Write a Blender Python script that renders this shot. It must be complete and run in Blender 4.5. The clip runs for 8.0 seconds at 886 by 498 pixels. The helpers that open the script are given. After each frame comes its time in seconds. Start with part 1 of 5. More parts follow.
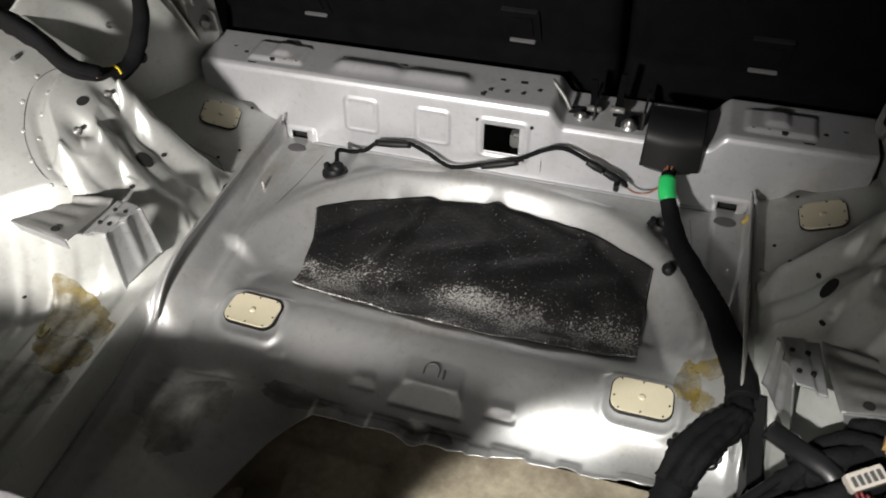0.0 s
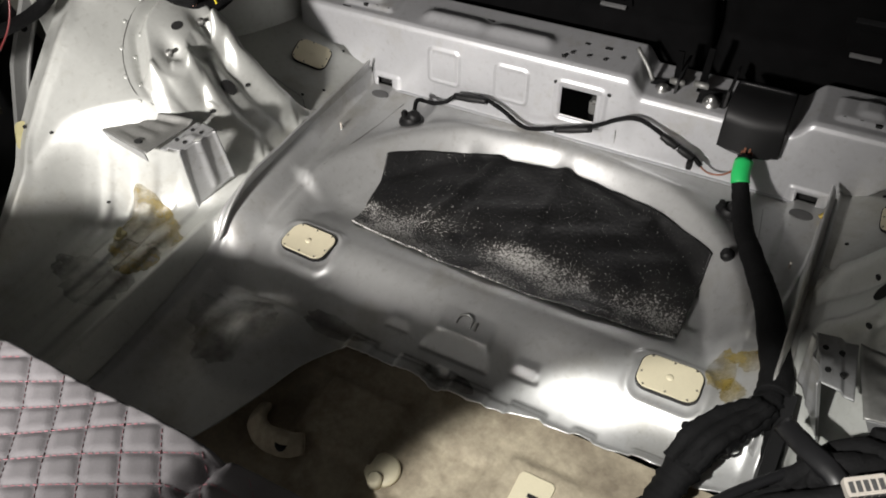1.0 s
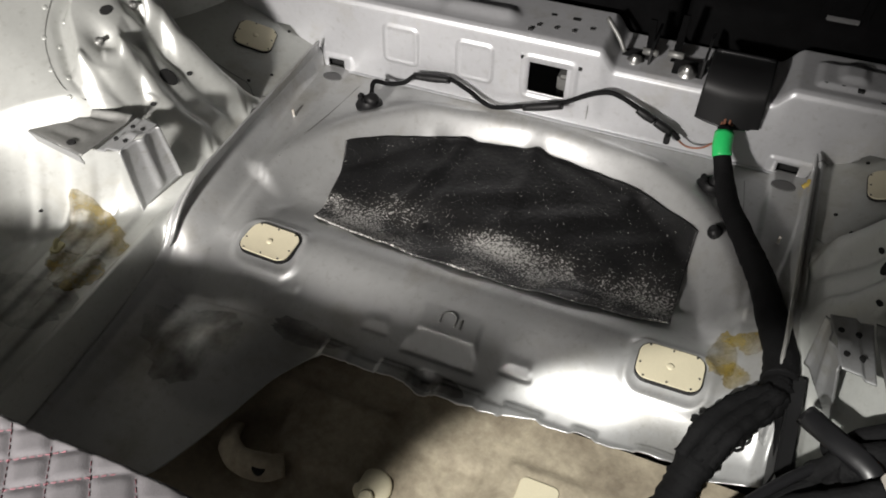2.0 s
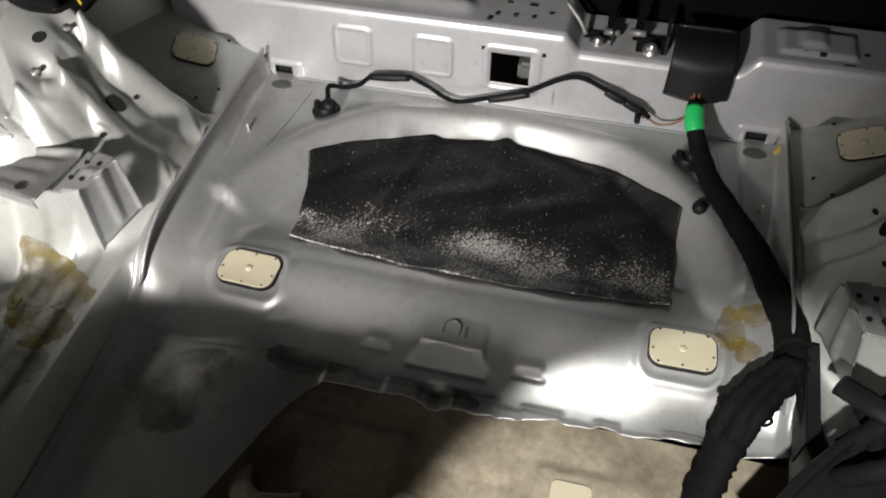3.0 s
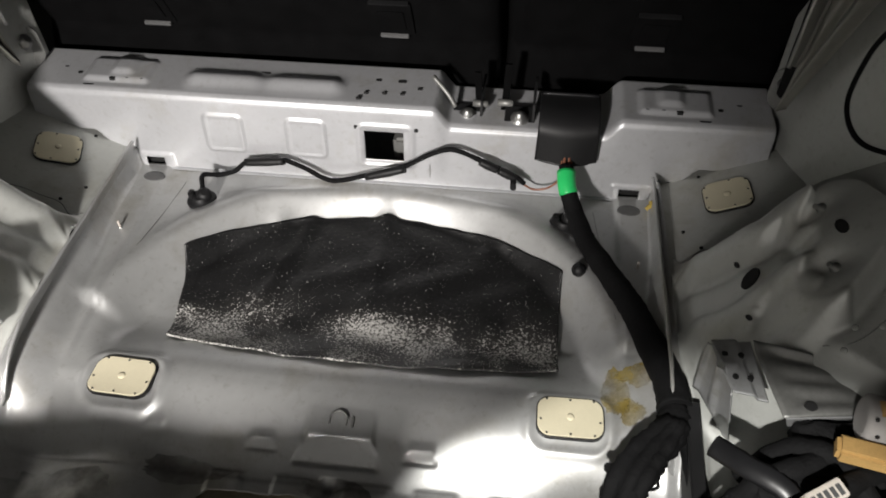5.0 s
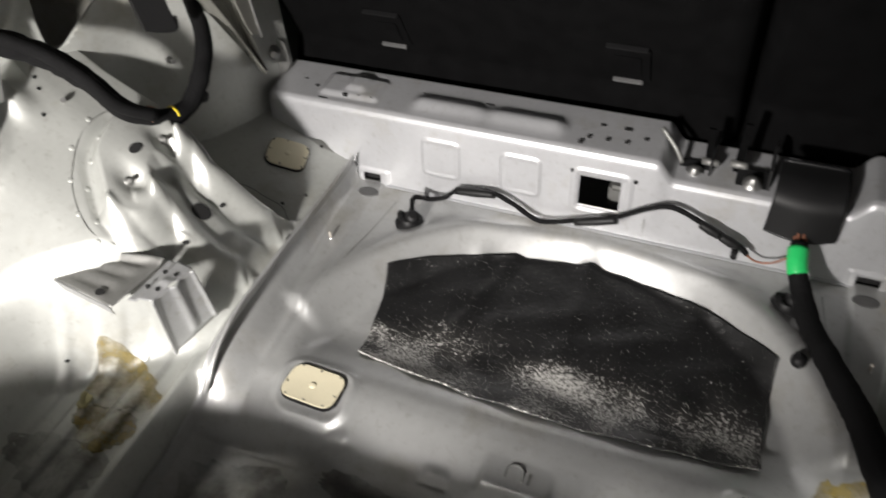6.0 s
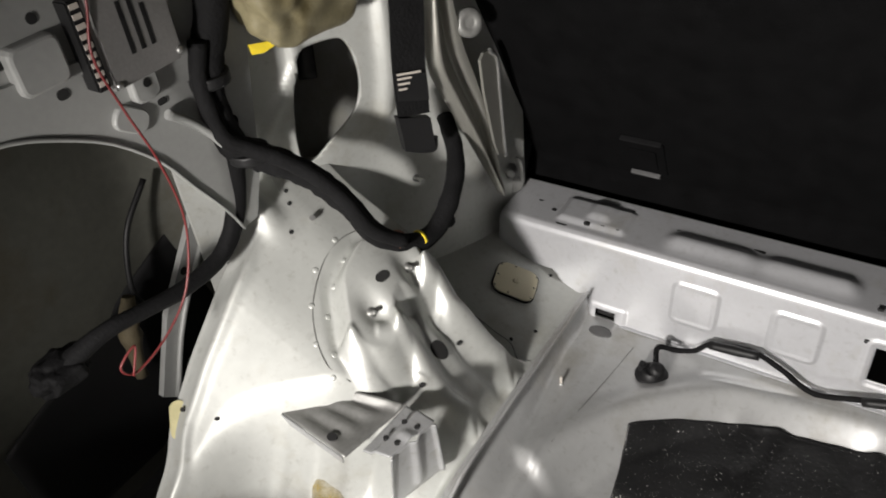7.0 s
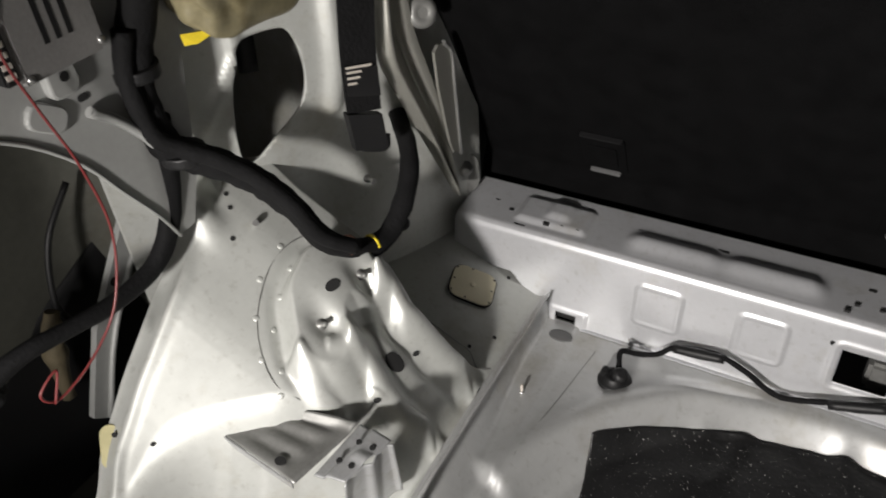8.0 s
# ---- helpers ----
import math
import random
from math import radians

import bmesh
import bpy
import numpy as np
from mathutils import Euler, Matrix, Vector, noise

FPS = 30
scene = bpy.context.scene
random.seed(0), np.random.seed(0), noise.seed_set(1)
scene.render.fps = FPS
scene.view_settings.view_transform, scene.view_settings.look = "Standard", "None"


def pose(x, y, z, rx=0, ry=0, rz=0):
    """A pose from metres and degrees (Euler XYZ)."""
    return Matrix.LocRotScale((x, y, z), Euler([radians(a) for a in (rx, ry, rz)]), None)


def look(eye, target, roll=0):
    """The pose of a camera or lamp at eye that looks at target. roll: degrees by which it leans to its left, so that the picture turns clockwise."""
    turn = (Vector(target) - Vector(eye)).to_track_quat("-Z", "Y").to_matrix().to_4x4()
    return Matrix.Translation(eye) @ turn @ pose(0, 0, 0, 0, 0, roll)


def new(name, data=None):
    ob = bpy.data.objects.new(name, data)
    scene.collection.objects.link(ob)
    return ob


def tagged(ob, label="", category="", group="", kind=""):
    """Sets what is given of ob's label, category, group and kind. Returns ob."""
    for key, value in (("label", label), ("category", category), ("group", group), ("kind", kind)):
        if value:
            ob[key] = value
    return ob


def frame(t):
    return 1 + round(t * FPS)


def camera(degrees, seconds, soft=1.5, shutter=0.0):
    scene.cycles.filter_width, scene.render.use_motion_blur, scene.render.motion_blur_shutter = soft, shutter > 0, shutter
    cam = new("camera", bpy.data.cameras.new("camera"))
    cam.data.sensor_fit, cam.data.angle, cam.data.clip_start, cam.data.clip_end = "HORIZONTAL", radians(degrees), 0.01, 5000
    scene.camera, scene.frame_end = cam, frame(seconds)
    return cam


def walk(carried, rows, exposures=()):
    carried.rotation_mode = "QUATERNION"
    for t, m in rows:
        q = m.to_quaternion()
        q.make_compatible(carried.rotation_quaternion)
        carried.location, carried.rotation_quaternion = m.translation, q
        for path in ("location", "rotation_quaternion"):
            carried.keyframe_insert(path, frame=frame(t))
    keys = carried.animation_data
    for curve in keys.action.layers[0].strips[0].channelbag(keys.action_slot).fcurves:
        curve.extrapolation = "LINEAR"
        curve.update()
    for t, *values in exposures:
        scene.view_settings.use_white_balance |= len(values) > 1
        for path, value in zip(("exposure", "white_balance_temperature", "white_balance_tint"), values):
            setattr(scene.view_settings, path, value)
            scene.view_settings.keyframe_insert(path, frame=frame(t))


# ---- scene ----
# A stripped car luggage bay. x right, y towards the seats, z up; the bay's floor is z = 0.
cam = camera(59.8, 8.0, soft=1.8, shutter=0.28)
PATH = [
    (0, (0.264, 0.226, 0.938), (-0.203, 1.56, -0.476), -2.7),
    (0.5, (0.363, 0.253, 0.946), (-0.283, 1.518, -0.462), -2.2),
    (1, (0.379, 0.241, 0.919), (-0.356, 1.405, -0.53), -4.7),
    (1.5, (0.349, 0.256, 0.911), (-0.337, 1.402, -0.578), -3.4),
    (1.7, (0.331, 0.267, 0.897), (-0.321, 1.436, -0.59), -3.1),
    (2.8, (0.171, 0.304, 0.87), (-0.192, 1.51, -0.683), -1.9),
    (3, (0.166, 0.294, 0.875), (-0.183, 1.526, -0.661), -2.1),
    (3.5, (0.192, 0.306, 0.922), (-0.026, 1.645, -0.548), -2.5),
    (4, (0.206, 0.295, 0.905), (0.044, 1.672, -0.536), -1.2),
    (4.2, (0.204, 0.29, 0.896), (0.067, 1.666, -0.549), -0.4),
    (5.3, (0.235, 0.374, 0.893), (-0.032, 1.714, -0.57), -2.4),
    (5.5, (0.229, 0.384, 0.893), (-0.182, 1.681, -0.573), -4.5),
    (6, (0.177, 0.394, 0.9), (-0.455, 1.67, -0.505), -5.7),
    (6.3, (0.096, 0.398, 0.9), (-0.652, 1.698, -0.42), -6.4),
    (6.5, (0.042, 0.428, 0.907), (-0.771, 1.74, -0.365), -6.9),
    (7, (-0.077, 0.451, 0.896), (-1.014, 1.721, -0.332), -6.7),
    (7.5, (-0.133, 0.479, 0.886), (-1.055, 1.777, -0.325), -5.3),
    (8, (-0.117, 0.495, 0.871), (-0.933, 1.823, -0.383), -4.4),
]
walk(cam, [(t, look(eye, target, roll)) for t, eye, target, roll in PATH],
     [(0.0, 0.0), (1.5, 0.0), (3.0, -0.12), (3.5, -0.16), (4.0, -0.02), (5.4, 0.16), (6.0, 0.25), (6.5, 0.10), (7.0, 0.0), (7.5, 0.0), (8.0, -0.14)])

# ---- light: a work lamp lying low behind the sill, dim garage light through the open tailgate ----
world = bpy.data.worlds.new("world")
scene.world = world
world.use_nodes = True
world.node_tree.nodes["Background"].inputs[0].default_value = (1.0, 0.95, 0.89, 1)
world.node_tree.nodes["Background"].inputs[1].default_value = 0.60


def spot(name, eye, target, watts, degrees, blend, radius, colour=(1.0, 0.98, 0.95)):
    data = bpy.data.lights.new(name, "SPOT")
    data.energy, data.spot_size, data.spot_blend, data.shadow_soft_size, data.color = watts, radians(degrees), blend, radius, colour
    ob = new(name, data)
    ob.matrix_world = look(eye, target)
    return ob


# a work lamp standing behind the sill, turned to the near wheel housing
spot("work_lamp", (-0.34, -0.30, 0.685), (-0.32, 1.18, 0.22), 152, 62, 0.9, 0.065, (1.0, 0.952, 0.912))
# a torch held above the sill, pointing down at the floor
torch = spot("torch", (0.14, -0.03, 1.00), (0.358, 0.592, -0.04), 88, 28.0, 0.3, 0.012, (1.0, 0.975, 0.93))
# cone stretched to a long oval; its flat side stands for a straight shadow edge
torch.matrix_world = torch.matrix_world @ pose(0, 0, 0, 0, 0, 54) @ Matrix.Diagonal((1.5, 1.0, 1.0, 1.0))

# ---- materials ----
def material(name, colour, rough=0.5, metal=0.0, vary=0.15, scale=12.0, bump=0.0, bump_scale=200.0, dirt=None, dirt_amount=0.0,
             dirt_scale=6.0, spec=0.5, coat=0.0, specks=0.0):
    """A surface with tone variation at two scales, fine relief and patches of dirt."""
    m = bpy.data.materials.new(name)
    m.use_nodes = True
    nt = m.node_tree
    n, l = nt.nodes, nt.links
    b = n["Principled BSDF"]
    b.inputs["Metallic"].default_value = metal
    b.inputs["Specular IOR Level"].default_value = spec
    b.inputs["Coat Weight"].default_value = coat
    b.inputs["Coat Roughness"].default_value = 0.15
    co = n.new("ShaderNodeTexCoord")
    big = n.new("ShaderNodeTexNoise")
    big.inputs["Scale"].default_value, big.inputs["Detail"].default_value = scale, 5
    l.new(co.outputs["Object"], big.inputs["Vector"])
    fine = n.new("ShaderNodeTexNoise")
    fine.inputs["Scale"].default_value, fine.inputs["Detail"].default_value = scale * 14, 4
    l.new(co.outputs["Object"], fine.inputs["Vector"])
    mixn = n.new("ShaderNodeMix")
    mixn.inputs[0].default_value = 0.4
    l.new(big.outputs["Fac"], mixn.inputs[2])
    l.new(fine.outputs["Fac"], mixn.inputs[3])
    ramp = n.new("ShaderNodeValToRGB")
    ramp.color_ramp.elements[0].position, ramp.color_ramp.elements[1].position = 0.32, 0.68
    ramp.color_ramp.elements[0].color = (*[c * (1 - vary) for c in colour], 1)
    ramp.color_ramp.elements[1].color = (*[min(1, c * (1 + vary)) for c in colour], 1)
    l.new(mixn.outputs[0], ramp.inputs[0])
    out = ramp.outputs[0]
    if dirt:
        dn = n.new("ShaderNodeTexNoise")
        dn.inputs["Scale"].default_value, dn.inputs["Detail"].default_value, dn.inputs["Roughness"].default_value = dirt_scale, 8, 0.65
        l.new(co.outputs["Object"], dn.inputs["Vector"])
        dr = n.new("ShaderNodeValToRGB")
        dr.color_ramp.elements[0].position, dr.color_ramp.elements[1].position = 0.62 - dirt_amount * 0.3, 0.72
        l.new(dn.outputs["Fac"], dr.inputs[0])
        dm = n.new("ShaderNodeMix")
        dm.data_type = "RGBA"
        dm.inputs[7].default_value = (*dirt, 1)
        l.new(dr.outputs[0], dm.inputs[0])
        l.new(out, dm.inputs[6])
        out = dm.outputs[2]
    if specks:
        sn = n.new("ShaderNodeTexNoise")
        sn.inputs["Scale"].default_value, sn.inputs["Detail"].default_value, sn.inputs["Roughness"].default_value = 75, 6, 0.7
        l.new(co.outputs["Object"], sn.inputs["Vector"])
        sr = n.new("ShaderNodeMapRange")
        sr.inputs[1].default_value, sr.inputs[2].default_value, sr.inputs[4].default_value = 0.55, 0.72, specks
        l.new(sn.outputs["Fac"], sr.inputs[0])
        sm = n.new("ShaderNodeMix")
        sm.data_type = "RGBA"
        sm.inputs[7].default_value = (0.20, 0.185, 0.155, 1)
        l.new(sr.outputs[0], sm.inputs[0])
        l.new(out, sm.inputs[6])
        out = sm.outputs[2]
    l.new(out, b.inputs["Base Color"])
    rr = n.new("ShaderNodeMapRange")
    rr.inputs[3].default_value, rr.inputs[4].default_value = max(0.02, rough - 0.08), min(1, rough + 0.08)
    l.new(mixn.outputs[0], rr.inputs[0])
    l.new(rr.outputs[0], b.inputs["Roughness"])
    if bump:
        bn = n.new("ShaderNodeTexNoise")
        bn.inputs["Scale"].default_value, bn.inputs["Detail"].default_value = bump_scale, 4
        l.new(co.outputs["Object"], bn.inputs["Vector"])
        bp = n.new("ShaderNodeBump")
        bp.inputs["Strength"].default_value, bp.inputs["Distance"].default_value = 1.0, bump
        l.new(bn.outputs["Fac"], bp.inputs["Height"])
        l.new(bp.outputs[0], b.inputs["Normal"])
    return m


PAINT = material("silver_paint", (0.50, 0.505, 0.50), 0.36, 0.46, 0.07, 5, 0.0003, 14, (0.33, 0.31, 0.265), 0.34, 5, specks=0.3)
BEAM = material("fresh_silver_paint", (0.50, 0.505, 0.52), 0.40, 0.35, 0.05, 9, 0.0002, 22, (0.42, 0.41, 0.385), 0.25, 8, specks=0.25)
PALE = material("pale_grey_paint", (0.50, 0.51, 0.485), 0.42, 0.38, 0.06, 7, 0.0002, 16, (0.38, 0.365, 0.31), 0.25, 6, specks=0.3)
STEEL = material("zinc_steel", (0.55, 0.55, 0.54), 0.32, 0.9, 0.1, 20)
DARKSTEEL = material("dusty_steel", (0.24, 0.24, 0.23), 0.45, 0.5, 0.2, 12)
DIRTY = material("dirty_beige_floor", (0.44, 0.385, 0.285), 0.75, 0.0, 0.22, 9, 0.0010, 60, (0.15, 0.12, 0.085), 0.62, 11, specks=0.25)
CREAM = material("cream_plastic", (0.72, 0.66, 0.48), 0.5, 0.0, 0.05, 25, 0.0001, 150)
BLACKP = material("black_plastic", (0.010, 0.010, 0.0105), 0.5, 0.0, 0.2, 20, 0.0001, 300, None, 0, 6, 0.35)
# near-black colour that stands for the shade inside holes and slots
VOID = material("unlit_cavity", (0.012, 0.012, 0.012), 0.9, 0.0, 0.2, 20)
FELT = material("black_felt", (0.0038, 0.0038, 0.0040), 0.95, 0.0, 0.35, 25, 0.0008, 500, None, 0, 6, 0.05)
TAPE = material("cloth_tape", (0.0060, 0.0060, 0.0064), 0.82, 0.0, 0.4, 40, 0.0012, 220, None, 0, 6, 0.18)
GREEN = material("green_tape", (0.03, 0.62, 0.16), 0.35, 0.0, 0.08, 30, 0.0002, 200)
YELLOW = material("yellow_tape", (0.80, 0.62, 0.04), 0.4, 0.0, 0.1, 30)
RED = material("red_insulation", (0.15, 0.024, 0.024), 0.4, 0.0, 0.15, 30)
WHITEP = material("off_white_plastic", (0.50, 0.46, 0.41), 0.45, 0.0, 0.08, 30)
WOOD = material("ochre_foam", (0.42, 0.26, 0.09), 0.7, 0.0, 0.15, 30, 0.0006, 150)
RESIN = material("aged_foam", (0.21, 0.185, 0.11), 0.40, 0.0, 0.2, 14, 0.001, 40, (0.10, 0.08, 0.035), 0.35, 18)
LINER = material("grey_liner", (0.06, 0.06, 0.06), 0.8, 0.0, 0.2, 8)
def stain_material():
    """A thin brown-yellow film, broken by the paint that shows through."""
    m = material("wax_stain", (0.29, 0.225, 0.07), 0.3, 0.0, 0.45, 26, 0.0006, 120, (0.16, 0.11, 0.02), 0.4, 30)
    n, l = m.node_tree.nodes, m.node_tree.links
    co = n.new("ShaderNodeTexCoord")
    tex = n.new("ShaderNodeTexNoise")
    tex.inputs["Scale"].default_value, tex.inputs["Detail"].default_value, tex.inputs["Roughness"].default_value = 16, 7, 0.72
    l.new(co.outputs["Object"], tex.inputs["Vector"])
    r = n.new("ShaderNodeMapRange")
    r.inputs[1].default_value, r.inputs[2].default_value, r.inputs[3].default_value, r.inputs[4].default_value = 0.36, 0.66, 0.05, 0.92
    l.new(tex.outputs["Fac"], r.inputs[0])
    l.new(r.outputs[0], n["Principled BSDF"].inputs["Alpha"])
    return m


STAINM = stain_material()


def grime_material():
    """A dull brown road grime that thins out in blotches."""
    m = material("road_grime", (0.075, 0.06, 0.04), 0.6, 0.0, 0.35, 16, 0.0006, 120)
    n, l = m.node_tree.nodes, m.node_tree.links
    co = n.new("ShaderNodeTexCoord")
    tex = n.new("ShaderNodeTexNoise")
    tex.inputs["Scale"].default_value, tex.inputs["Detail"].default_value, tex.inputs["Roughness"].default_value = 13, 8, 0.68
    l.new(co.outputs["Object"], tex.inputs["Vector"])
    r = n.new("ShaderNodeMapRange")
    r.inputs[1].default_value, r.inputs[2].default_value, r.inputs[3].default_value, r.inputs[4].default_value = 0.38, 0.70, 0.0, 0.65
    l.new(tex.outputs["Fac"], r.inputs[0])
    l.new(r.outputs[0], n["Principled BSDF"].inputs["Alpha"])
    return m


GRIME = grime_material()


def mat_material():
    """Bitumen sheet: matt black, with its glitter and sheen painted on as a pale band."""
    m = material("bitumen_sheet", (0.0125, 0.0125, 0.0128), 0.36, 0.0, 0.4, 14, 0.0014, 110, None, 0, 6, 0.35)
    nt = m.node_tree
    n, l = nt.nodes, nt.links
    b = n["Principled BSDF"]
    co = n.new("ShaderNodeTexCoord")
    xyz = n.new("ShaderNodeSeparateXYZ")
    l.new(co.outputs["Object"], xyz.inputs[0])
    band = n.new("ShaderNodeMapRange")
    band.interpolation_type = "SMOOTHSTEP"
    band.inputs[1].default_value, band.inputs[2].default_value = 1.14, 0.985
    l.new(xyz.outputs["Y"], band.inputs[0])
    wide = n.new("ShaderNodeTexNoise")
    wide.inputs["Scale"].default_value, wide.inputs["Detail"].default_value = 11, 3
    l.new(co.outputs["Object"], wide.inputs["Vector"])
    glint_noise = n.new("ShaderNodeTexNoise")
    glint_noise.inputs["Scale"].default_value, glint_noise.inputs["Detail"].default_value, glint_noise.inputs["Roughness"].default_value = 300, 3, 0.7
    l.new(co.outputs["Object"], glint_noise.inputs["Vector"])
    amount = n.new("ShaderNodeMath")
    amount.operation = "MULTIPLY"
    l.new(band.outputs[0], amount.inputs[0])
    spread = n.new("ShaderNodeMapRange")
    spread.inputs[1].default_value, spread.inputs[2].default_value, spread.inputs[4].default_value = 0.40, 0.60, 0.85
    l.new(wide.outputs["Fac"], spread.inputs[0])
    l.new(spread.outputs[0], amount.inputs[1])
    # two patches where the painted glints are densest
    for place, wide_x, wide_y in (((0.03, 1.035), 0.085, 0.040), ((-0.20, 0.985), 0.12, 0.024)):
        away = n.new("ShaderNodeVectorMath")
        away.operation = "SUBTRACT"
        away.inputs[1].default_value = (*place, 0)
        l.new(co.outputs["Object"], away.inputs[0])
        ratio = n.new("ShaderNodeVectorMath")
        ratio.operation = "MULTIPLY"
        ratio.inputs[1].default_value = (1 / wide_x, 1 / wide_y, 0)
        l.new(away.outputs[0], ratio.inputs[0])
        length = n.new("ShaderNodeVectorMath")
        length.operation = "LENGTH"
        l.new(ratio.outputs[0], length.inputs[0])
        glint_patch = n.new("ShaderNodeMapRange")
        glint_patch.interpolation_type = "SMOOTHSTEP"
        glint_patch.inputs[1].default_value, glint_patch.inputs[2].default_value, glint_patch.inputs[4].default_value = 1.5, 0.2, 0.95
        l.new(length.outputs["Value"], glint_patch.inputs[0])
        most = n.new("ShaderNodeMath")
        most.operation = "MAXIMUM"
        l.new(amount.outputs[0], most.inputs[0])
        l.new(glint_patch.outputs[0], most.inputs[1])
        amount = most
    level = n.new("ShaderNodeMapRange")
    level.inputs[3].default_value, level.inputs[4].default_value = 0.67, 0.43
    l.new(amount.outputs[0], level.inputs[0])
    over = n.new("ShaderNodeMath")
    over.operation = "SUBTRACT"
    l.new(glint_noise.outputs["Fac"], over.inputs[0])
    l.new(level.outputs[0], over.inputs[1])
    glints = n.new("ShaderNodeMath")
    glints.operation, glints.use_clamp = "MULTIPLY", True
    glints.inputs[1].default_value = 22
    l.new(over.outputs[0], glints.inputs[0])
    old = b.inputs["Base Color"].links[0].from_socket
    mix = n.new("ShaderNodeMix")
    mix.data_type = "RGBA"
    # near-white specks in the base colour stand for specular glints
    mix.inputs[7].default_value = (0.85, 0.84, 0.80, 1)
    l.new(glints.outputs[0], mix.inputs[0])
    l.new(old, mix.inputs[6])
    sheen = n.new("ShaderNodeMix")
    sheen.data_type = "RGBA"
    # grey mixed in along the same band, a painted sheen
    sheen.inputs[7].default_value = (0.10, 0.096, 0.09, 1)
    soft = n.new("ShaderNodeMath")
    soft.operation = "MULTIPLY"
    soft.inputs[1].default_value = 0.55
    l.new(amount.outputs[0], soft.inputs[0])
    l.new(soft.outputs[0], sheen.inputs[0])
    l.new(mix.outputs[2], sheen.inputs[6])
    l.new(sheen.outputs[2], b.inputs["Base Color"])
    return m


BITUMEN = mat_material()
QUILT = material("quilted_grey_cloth", (0.105, 0.10, 0.105), 0.75, 0.0, 0.12, 30, 0.0004, 900)

LIP = material("worn_grey_plastic", (0.13, 0.13, 0.13), 0.4)
GLOSSP = material("glossy_black_plastic", (0.012, 0.012, 0.013), 0.34, 0.0, 0.1, 20, spec=0.35)
STITCH = material("red_thread", (0.17, 0.055, 0.07), 0.8, 0.0, 0.2, 60)
COPPER = material("copper_brown_wire", (0.30, 0.13, 0.08), 0.4, 0.2, 0.2, 60)
DOTTED = material("dotted_cloth", (0.36, 0.345, 0.335), 0.85, 0.0, 0.1, 40)
SKIN = material("dark_outer_skin", (0.085, 0.085, 0.072), 0.7, 0.1, 0.2, 6, 0.0004, 60, (0.06, 0.05, 0.03), 0.3, 5)
MODULE = material("grey_module_case", (0.21, 0.205, 0.20), 0.6, 0.3, 0.15, 20, 0.0002, 200)
CHROME = material("worn_bright_steel", (0.36, 0.355, 0.32), 0.36, 0.6, 0.06, 5)

ARCHP = material("matt_grey_paint", (0.34, 0.345, 0.335), 0.5, 0.2, 0.08, 10, 0.0001, 80)
YELLOWOLD = material("old_yellow_tape", (0.52, 0.38, 0.08), 0.5, 0.0, 0.2, 40)
WOODOLD = material("dark_beige_foam", (0.085, 0.068, 0.038), 0.8, 0.0, 0.3, 30, 0.001, 90)

BRACKET = material("grey_primed_steel", (0.40, 0.405, 0.41), 0.38, 0.4, 0.10, 14, 0.0002, 60, (0.26, 0.25, 0.22), 0.25, 14, specks=0.5)
PLUGM = material("grey_rubber_plug", (0.12, 0.12, 0.12), 0.7, 0.0, 0.15, 30)

YELLOWED = material("yellowed_paint", (0.42, 0.385, 0.21), 0.5, 0.0, 0.15, 60)

# ---- building tools ----
def part(name, mesh, mat, parent=None, label=""):
    """Links a mesh or bmesh as one object, under its thing."""
    if isinstance(mesh, bmesh.types.BMesh):
        me = bpy.data.meshes.new(name)
        mesh.to_mesh(me)
        mesh.free()
        mesh = me
    if mat and not mesh.materials:
        mesh.materials.append(mat)
    ob = new(name, mesh)
    ob.parent = parent
    return tagged(ob, label)


def thing(name, label, category, group="", kind="", at=(0, 0, 0)):
    ob = new(name)
    ob.location = at
    ob.empty_display_size = 0.02
    return tagged(ob, label, category, group, kind)


def under(ob, parent):
    """Makes ob a part of parent without moving it (parents here stand unturned)."""
    ob.parent = parent
    p = parent
    off = Vector((0, 0, 0))
    while p:
        off += p.location
        p = p.parent
    ob.location = ob.location - off
    return ob


def smooth(a, b, v):
    t = np.clip((np.asarray(v, float) - a) / (b - a), 0, 1)
    return t * t * (3 - 2 * t)


def curve(knots_x, knots_y, v):
    """A soft line through a few knots."""
    v = np.asarray(v, float)
    kx, ky = np.array(knots_x, float), np.array(knots_y, float)
    w = 0.3 * np.min(np.diff(kx))
    return sum(np.interp(v + o * w, kx, ky) for o in (-1, -0.5, 0, 0.5, 1)) / 5


def sheet(X, Y, Z, keep=None, flat=False):
    """A sheet of quads from three grids; keep: which quads stay, by their middles."""
    nu, nv = X.shape
    verts = np.stack([X, Y, Z], -1).reshape(-1, 3)
    i = np.arange(nu * nv).reshape(nu, nv)
    q = np.stack([i[:-1, :-1], i[1:, :-1], i[1:, 1:], i[:-1, 1:]], -1)
    if keep is not None:
        q = q[keep]
    q = q.reshape(-1, 4)
    used = np.unique(q)
    back = -np.ones(nu * nv, int)
    back[used] = np.arange(len(used))
    me = bpy.data.meshes.new("sheet")
    me.from_pydata(verts[used].tolist(), [], back[q].tolist())
    me.update()
    if not flat:
        me.polygons.foreach_set("use_smooth", [True] * len(me.polygons))
    return me


def mids(A):
    return (A[:-1, :-1] + A[1:, :-1] + A[1:, 1:] + A[:-1, 1:]) / 4


def thick(ob, d, offset=-1):
    mod = ob.modifiers.new("thickness", "SOLIDIFY")
    mod.thickness, mod.offset = d, offset
    return ob


